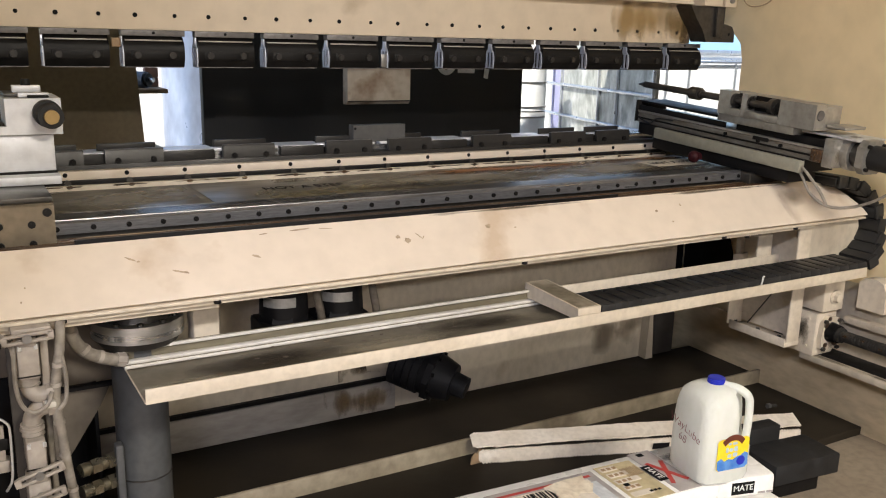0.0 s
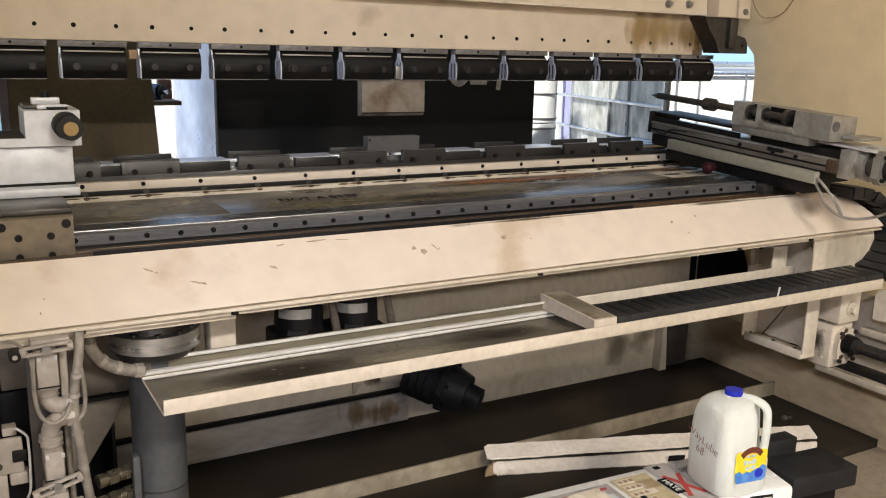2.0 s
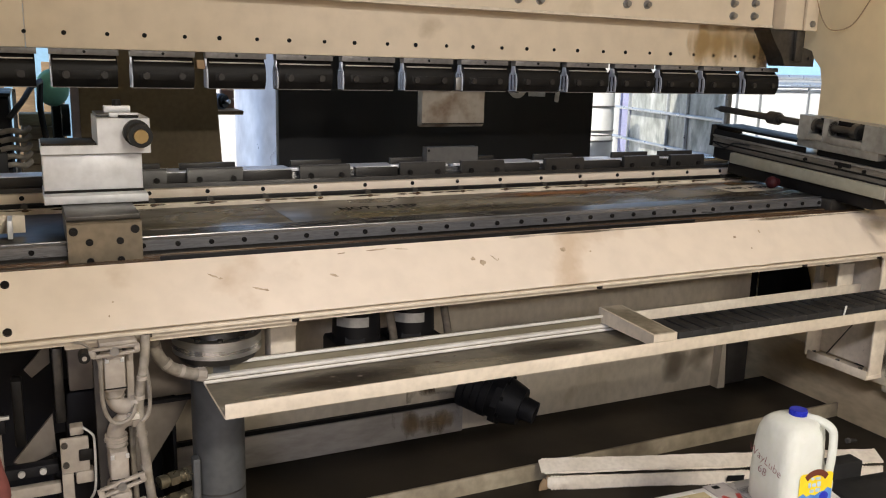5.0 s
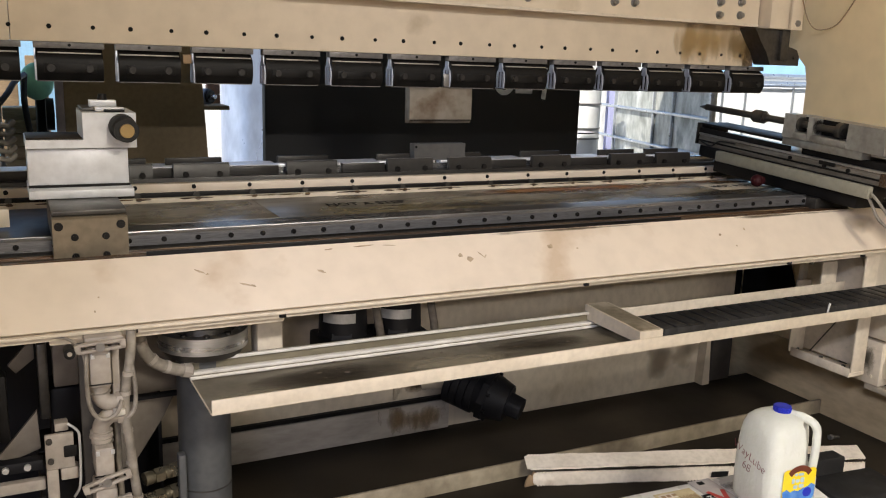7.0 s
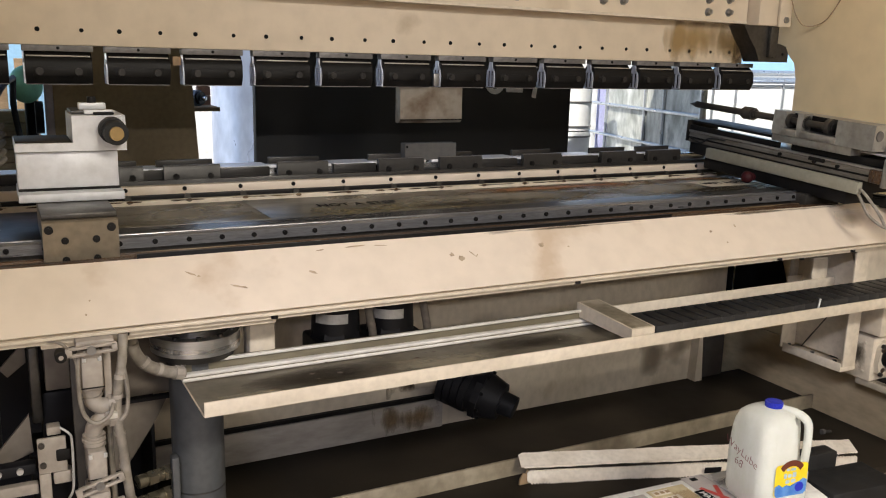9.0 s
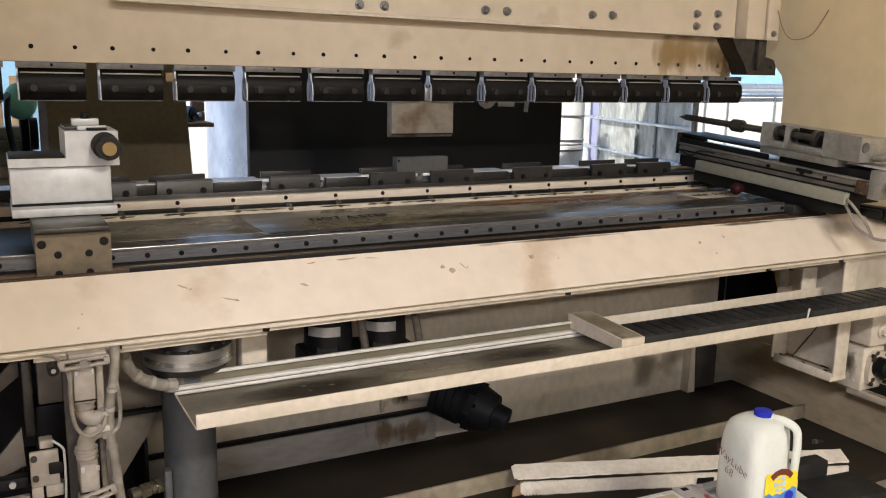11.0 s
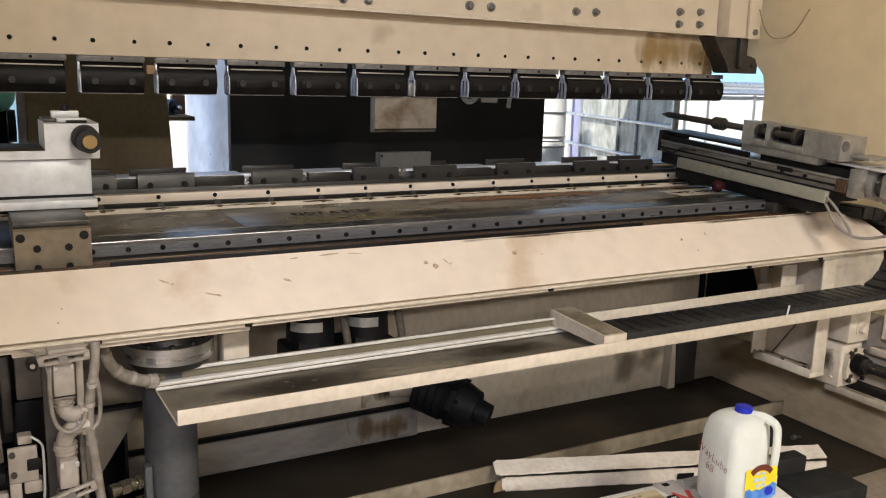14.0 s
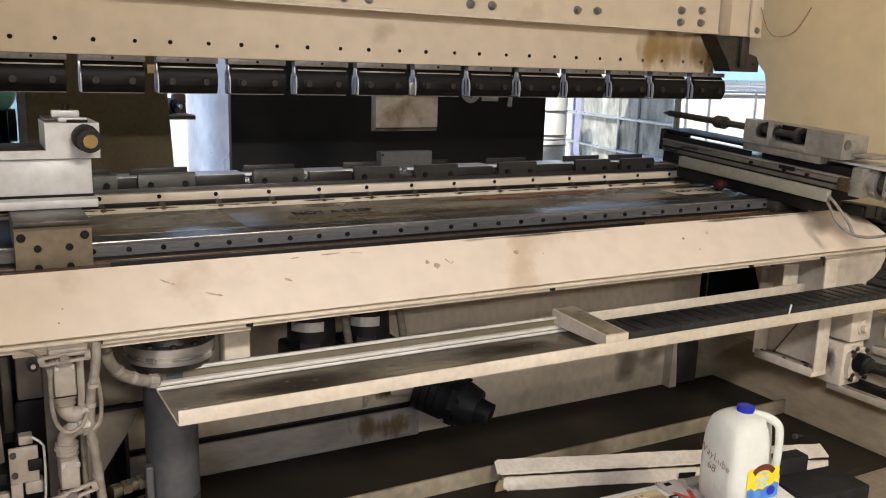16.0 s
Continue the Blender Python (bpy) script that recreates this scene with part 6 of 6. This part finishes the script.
for x0, x1, z0, z1 in ((-0.012, -0.002, 0.113, 0.120), (0.001, 0.016, 0.113, 0.120), (-0.018, -0.010, 0.093, 0.107), (-0.007, 0.004, 0.095, 0.104), (0.007, 0.018, 0.094, 0.108),
                       (-0.012, 0.000, 0.079, 0.088), (0.004, 0.018, 0.080, 0.090)):
    label_shape("text_bar", rounded(x0, x1, z0, z1, 0.0025), PALE_BLUE, 0.0808, lab)
note = words("lettering", "WayLube\n68", 0.032, JM @ pose(-0.0800, 0.005, 0.120, 90, 0, -90) @ pose(0, 0, 0.0012, 0, 0, -12), mat("faded_marker", (0.20, 0.055, 0.065), 0.6, scale=30, amount=0.4, bump=0), jug, 0.0008)

# ---- what stands behind the press ----
TOTE_PALE = mat("sunlit_white_paint", (0.82, 0.82, 0.80), 0.5, second=(0.72, 0.71, 0.68), scale=3, amount=0.4)
solid("brown_board", prism(B(), [(0.165, 0.0), (0.665, 0.0), (0.637, 0.90), (0.618, 1.25), (0.605, 1.9), (0.165, 1.9)], "y", 3.2, 3.23), BROWN_PANEL, "large plain brown board standing behind the press", "board")
drum = thing("steel_tank", 1.60, 6.0, 0, "bare bluish sheet-steel tank standing in daylight", "tank")
part("shell", rod(B(), (1.60, 6.0, 0.03), (1.60, 6.0, 2.3), 0.30, seg=56), BLUE_STEEL, drum)
part("rim", rod(B(), (1.60, 6.0, -0.012), (1.60, 6.0, 0.05), 0.31, seg=56), BLUE_STEEL, drum)
bp = thing("black_panel", 1.65, 3.42, 0, "large black steel panel with white chalk marks", "panel")
part("sheet", box(B(), 0.90, 2.40, 3.4, 3.44, 0.0, 1.75, 0.003), BLACK_PANEL, bp)
part("foot", box(B(), 0.95, 1.05, 3.3, 3.54, 0.0, 0.05), BLACK_STEEL, bp)
part("foot", box(B(), 2.25, 2.35, 3.3, 3.54, 0.0, 0.05), BLACK_STEEL, bp)
LIFT = 0.03
angles = [math.pi * (0.75 + i * 1.2 / 16) for i in range(17)]
ring = [(1.985 + 0.055 * math.cos(a), 1.195 + LIFT + 0.07 * math.sin(a)) for a in angles] + [(1.985 + 0.033 * math.cos(a), 1.195 + LIFT + 0.047 * math.sin(a)) for a in angles[::-1]]
part("chalk_mark", prism(B(), ring, "y", 3.394, 3.3985), CHALK, bp, "white painted stroke")
part("chalk_mark", prism(B(), [(2.04, 1.25 + LIFT), (2.045, 1.135 + LIFT), (2.13, 1.133 + LIFT), (2.132, 1.157 + LIFT), (2.068, 1.158 + LIFT), (2.063, 1.25 + LIFT)], "y", 3.394, 3.3985), CHALK, bp)
part("chalk_mark", prism(B(), [(2.20, 1.25 + LIFT), (2.182, 1.112 + LIFT), (2.203, 1.108 + LIFT), (2.222, 1.25 + LIFT)], "y", 3.394, 3.3985), CHALK, bp)
# junk pile beyond the gap
junk = thing("scrap_motor", 0.75, 3.9, 1.0, "dark motor on a pallet stack in daylight", "motor")
DUSTY_BLUE = mat("dusty_blue_paint", (0.10, 0.13, 0.18), 0.45, second=(0.05, 0.06, 0.08), scale=12, amount=0.7)
part("can", rod(B(), (0.80, 4.34, 1.093), (0.862, 4.27, 1.093), 0.038, seg=28), DUSTY_BLUE, junk, "blue-grey motor can")
part("end_cap", rod(B(), (0.862, 4.27, 1.093), (0.872, 4.259, 1.093), 0.031, seg=24), BLACK_STEEL, junk)
part("shaft", rod(B(), (0.872, 4.259, 1.093), (0.888, 4.241, 1.093), 0.011, seg=16), BRIGHT_STEEL, junk)
part("base", box(B(), 0.76, 0.94, 4.18, 4.42, 1.035, 1.055, 0.003), KRAFT, junk)
part("stand", box(B(), 0.76, 0.83, 4.34, 4.41, -0.012, 1.035, 0.004), WOOD, junk)
crate = thing("wood_blocks", 0.91, 4.39, 1.055, "reddish wood blocks stacked behind the scrap motor", "wood")
for i in range(4):
    part("block", box(B(), 0.875, 0.938, 4.37, 4.415, 1.0555 + 0.045 * i, 1.099 + 0.045 * i, 0.003), mat("reddish_wood", (0.42, 0.24, 0.17), 0.7, scale=8, amount=0.5) if i == 0 else bpy.data.materials["reddish_wood"], crate)
tube = thing("cardboard_tube", 0.9, 4.3, 0, "pale tube lying on a low stack of boards", "tube")
part("tube", rod(B(), (0.84, 4.25, 0.775), (0.97, 4.10, 0.725), 0.032, seg=24), CARD, tube)
part("tube_bore", rod(B(), (0.97, 4.10, 0.725), (0.9705, 4.0995, 0.7248), 0.024, seg=24), KRAFT, tube)
part("stack", box(B(), 0.70, 1.02, 4.02, 4.40, -0.012, 0.69, 0.006), TOTE_PALE, tube, "low white carton")
# far left: teal machine cover, hoses and stacked timber
solid("steel_post", box(B(), 0.138, 0.164, 3.19, 3.22, 0.0, 1.9, 0.003), mat("mauve_grey_paint", (0.26, 0.22, 0.23), 0.5, scale=5, amount=0.5), "slim mauve-grey steel post beside the brown board", "post")
fan = thing("teal_housing", 0.09, 3.3, 0, "teal-painted round machine housing on a dark stand", "machine")
bm = B()
bmesh.ops.create_uvsphere(bm, u_segments=32, v_segments=18, radius=0.062, matrix=pose(0.089, 3.3, 1.185) @ Matrix.Diagonal((0.86, 0.6, 1.02, 1)))
part("dome", bm, TEAL, fan)
part("stand", rod(B(), (0.10, 3.36, 0), (0.10, 3.36, 1.15), 0.02), BLACK_STEEL, fan)
part("wheel", rod(B(), (0.11, 3.29, 1.075), (0.135, 3.29, 1.075), 0.055), BLACK_STEEL, fan)
part("hose", sweep(B(), [(-0.05, 2.97, 1.10), (-0.03, 3.0, 1.125), (-0.005, 3.05, 1.155), (0.02, 3.12, 1.19), (0.05, 3.2, 1.21)], 0.009, 10), RUBBER, fan, "black rubber hose")
part("hose", sweep(B(), [(0.05, 3.24, 1.21), (0.045, 3.22, 1.12), (0.06, 3.2, 1.0), (0.085, 3.2, 0.9), (0.10, 3.2, 0.7)], 0.010, 10), RUBBER, fan, "black rubber hose")
dark = thing("idle_machine", -0.25, 3.05, 0, "dark idle machine with a pale coiled cable beside it", "machine")
part("body", box(B(), -0.62, -0.045, 3.0, 3.4, 0.0, 1.165, 0.012), BAY_DARK, dark)
part("top_plate", box(B(), -0.63, -0.04, 2.99, 3.41, 1.166, 1.178, 0.003), BLACK_STEEL, dark)
part("control_box", box(B(), -0.16, -0.06, 2.96, 2.998, 0.90, 1.00, 0.006), MOTOR, dark)
part("rod", rod(B(), (-0.03, 3.02, 0.0), (-0.03, 3.02, 1.19), 0.006, seg=10), GREY_STEEL, dark)
part("cross_rod", rod(B(), (-0.30, 2.985, 1.062), (-0.02, 2.985, 1.066), 0.005, seg=8), ALU_DULL, dark)
for i in range(5):
    part("cable_coil", sweep(B(), [(-0.075, 2.985, 0.955 + 0.026 * i), (-0.045, 2.975, 0.962 + 0.026 * i), (-0.012, 2.985, 0.956 + 0.026 * i), (0.006, 3.01, 0.968 + 0.026 * i)], 0.0085, 10), HOSE, dark, "pale cable loop")
random.seed(8)
stack = thing("timber_stack", 0.03, 3.44, 0, "stack of short weathered timber blocks", "timber")
for i in range(24):
    z = 0.0455 * i
    for x0, x1 in ((-0.02, 0.047), (0.050, 0.115)):
        a, c = random.uniform(-0.006, 0.006), random.uniform(-0.015, 0.015)
        part("timber", box(B(), x0 + a, x1 + a * 0.5, 3.42 + c, 3.53, z, z + 0.0425, 0.005), OLD_TIMBER, stack)
pile = thing("pallet_pile", -0.3, 5.0, 0, "pile of reddish boards and pale scrap in the yard", "scrap pile")
for i in range(9):
    x = -0.75 + 0.14 * i
    part("board", box(B(), x, x + 0.1, 5.0, 5.05, -0.012, 1.255 + 0.01 * (i % 3), 0.004), WOOD, pile)
# Blue sheet added to stand for the sky above the pile.
part("blue_sheet", box(B(), -0.35, 0.5, 5.3, 5.34, -0.012, 1.9, 0.004), SKY_BLUE, pile, "light blue sheet standing for the sky")
part("sheet", box(B(), -0.5, 0.1, 5.10, 5.13, -0.012, 0.7, 0.004), CARD, pile, "pale sheet")

# ---- liquid totes in the yard ----
def tote(x, y, yaw, w, d, h, bottle, rings, bars, label):
    """A tote whose seen face is local -y, centred on x, y; w wide, d deep, h high."""
    t = thing("liquid_tote", x, y, -0.012, label, "tote", "totes in the yard")
    at = pose(x, y, -0.012, 0, 0, yaw)
    part("bottle", box(B(), -w / 2, w / 2, 0.012, d, 0.14, h, 0.05, at), bottle, t)
    part("pallet", box(B(), -w / 2, w / 2, 0.0, d, 0.0, 0.12, 0.01, at), WOOD, t)
    for z, a, c in rings:
        part("cage_ring", rod(B(), at @ Vector((a, 0.0, z)), at @ Vector((c, 0.0, z)), 0.012, seg=10), ZINC, t)
    for u in bars:
        part("cage_bar", rod(B(), at @ Vector((u, 0.004, 0.12)), at @ Vector((u, 0.004, h + 0.02)), 0.011, seg=8), ZINC, t)
    return t


TOTE_WHITE = mat("clean_white_tote_plastic", (0.86, 0.87, 0.87), 0.4, second=(0.74, 0.75, 0.74), scale=2.5, amount=0.5, grain=14, bump=0.05)
# Stand-in for a caged tote: only the face in view, built flat.
screen = thing("yard_screen", 4.142, 4.896, -0.012, "seen face of a stained milky tote in its galvanised cage, built flat", "screen")
at = pose(4.142, 4.896, -0.012, 0, 0, -103.5)
part("sheet", box(B(), -0.72, 0.72, 0.012, 0.042, 0.10, 1.72, 0.006, at), TOTE, screen)
for z, a in ((1.0, -1.1), (0.762, -1.1), (0.10, -0.72), (1.73, -0.72)):
    part("cross_tube", rod(B(), at @ Vector((a, 0.0, z)), at @ Vector((0.72, 0.0, z)), 0.012, seg=10), ZINC, screen)
for u in (-0.72, -0.06, 0.225, 0.72):
    part("upright", rod(B(), at @ Vector((u, 0.0, 0.0)), at @ Vector((u, 0.0, 1.74)), 0.012, seg=10), ZINC, screen)
tote(5.90, 5.60, 0, 1.2, 1.0, 1.19, TOTE_WHITE, [(0.30, -0.6, 0.6), (1.185, -0.6, 0.6)], (-0.47, -0.206, 0.366), "clean white plastic liquid tote in a galvanised cage")
for z0 in (-0.012, 0.838):
    dr = thing("plastic_drum", 3.62, 5.15, z0, "white plastic drum in a stack of two", "drum", "white drums in the yard")
    part("shell", rod(B(), (3.62, 5.15, z0), (3.62, 5.15, z0 + 0.84), 0.17, seg=40), TOTE_WHITE, dr)
    for dz in (0.02, 0.19, 0.4, 0.8):
        part("hoop", rod(B(), (3.62, 5.15, z0 + dz), (3.62, 5.15, z0 + dz + 0.012), 0.174, seg=40), GREY_STEEL, dr)
post = thing("steel_post", 4.55, 6.12, 0, "white-painted steel post in the yard", "post")
part("shaft", box(B(), 4.52, 4.585, 6.08, 6.15, -0.005, 2.6, 0.004), TOTE_WHITE, post)
part("foot", box(B(), 4.49, 4.61, 6.05, 6.18, -0.012, -0.004, 0.001), BLUE_STEEL, post)
post = thing("steel_post", 4.68, 6.15, 0, "pale lavender painted steel post in the yard", "post")
part("shaft", box(B(), 4.625, 4.735, 6.12, 6.22, -0.005, 2.6, 0.004), mat("lavender_paint", (0.50, 0.52, 0.80), 0.5, scale=4, amount=0.4), post)
part("foot", box(B(), 4.615, 4.76, 6.09, 6.25, -0.012, -0.004, 0.001), BLUE_STEEL, post)
rack = thing("pipe_rail", 6.2, 7.2, 0, "galvanised double pipe rail across the yard", "rail")
for z in (1.16, 1.24):
    part("pipe", rod(B(), (4.9, 7.2, z), (9.0, 7.2, z), 0.03, seg=14), ZINC, rack)
for x in (5.0, 6.9, 8.9):
    part("post", rod(B(), (x, 7.2, -0.012), (x, 7.2, 1.24), 0.03, seg=14), ZINC, rack)
shed = thing("blue_shed", 8.5, 11, 0, "blue-clad low building across the yard", "building")
part("wall", box(B(), 4.0, 30.0, 11.0, 16.0, -0.012, 1.2), CHALK, shed)
part("fascia", box(B(), 3.9, 30.1, 10.9, 16.1, 1.2, 2.6, 0.02), SKY_BLUE, shed)
part("drum_wall", box(B(), -4.0, 3.4, 9.0, 9.2, -0.012, 1.6, 0.02), CHALK, shed)
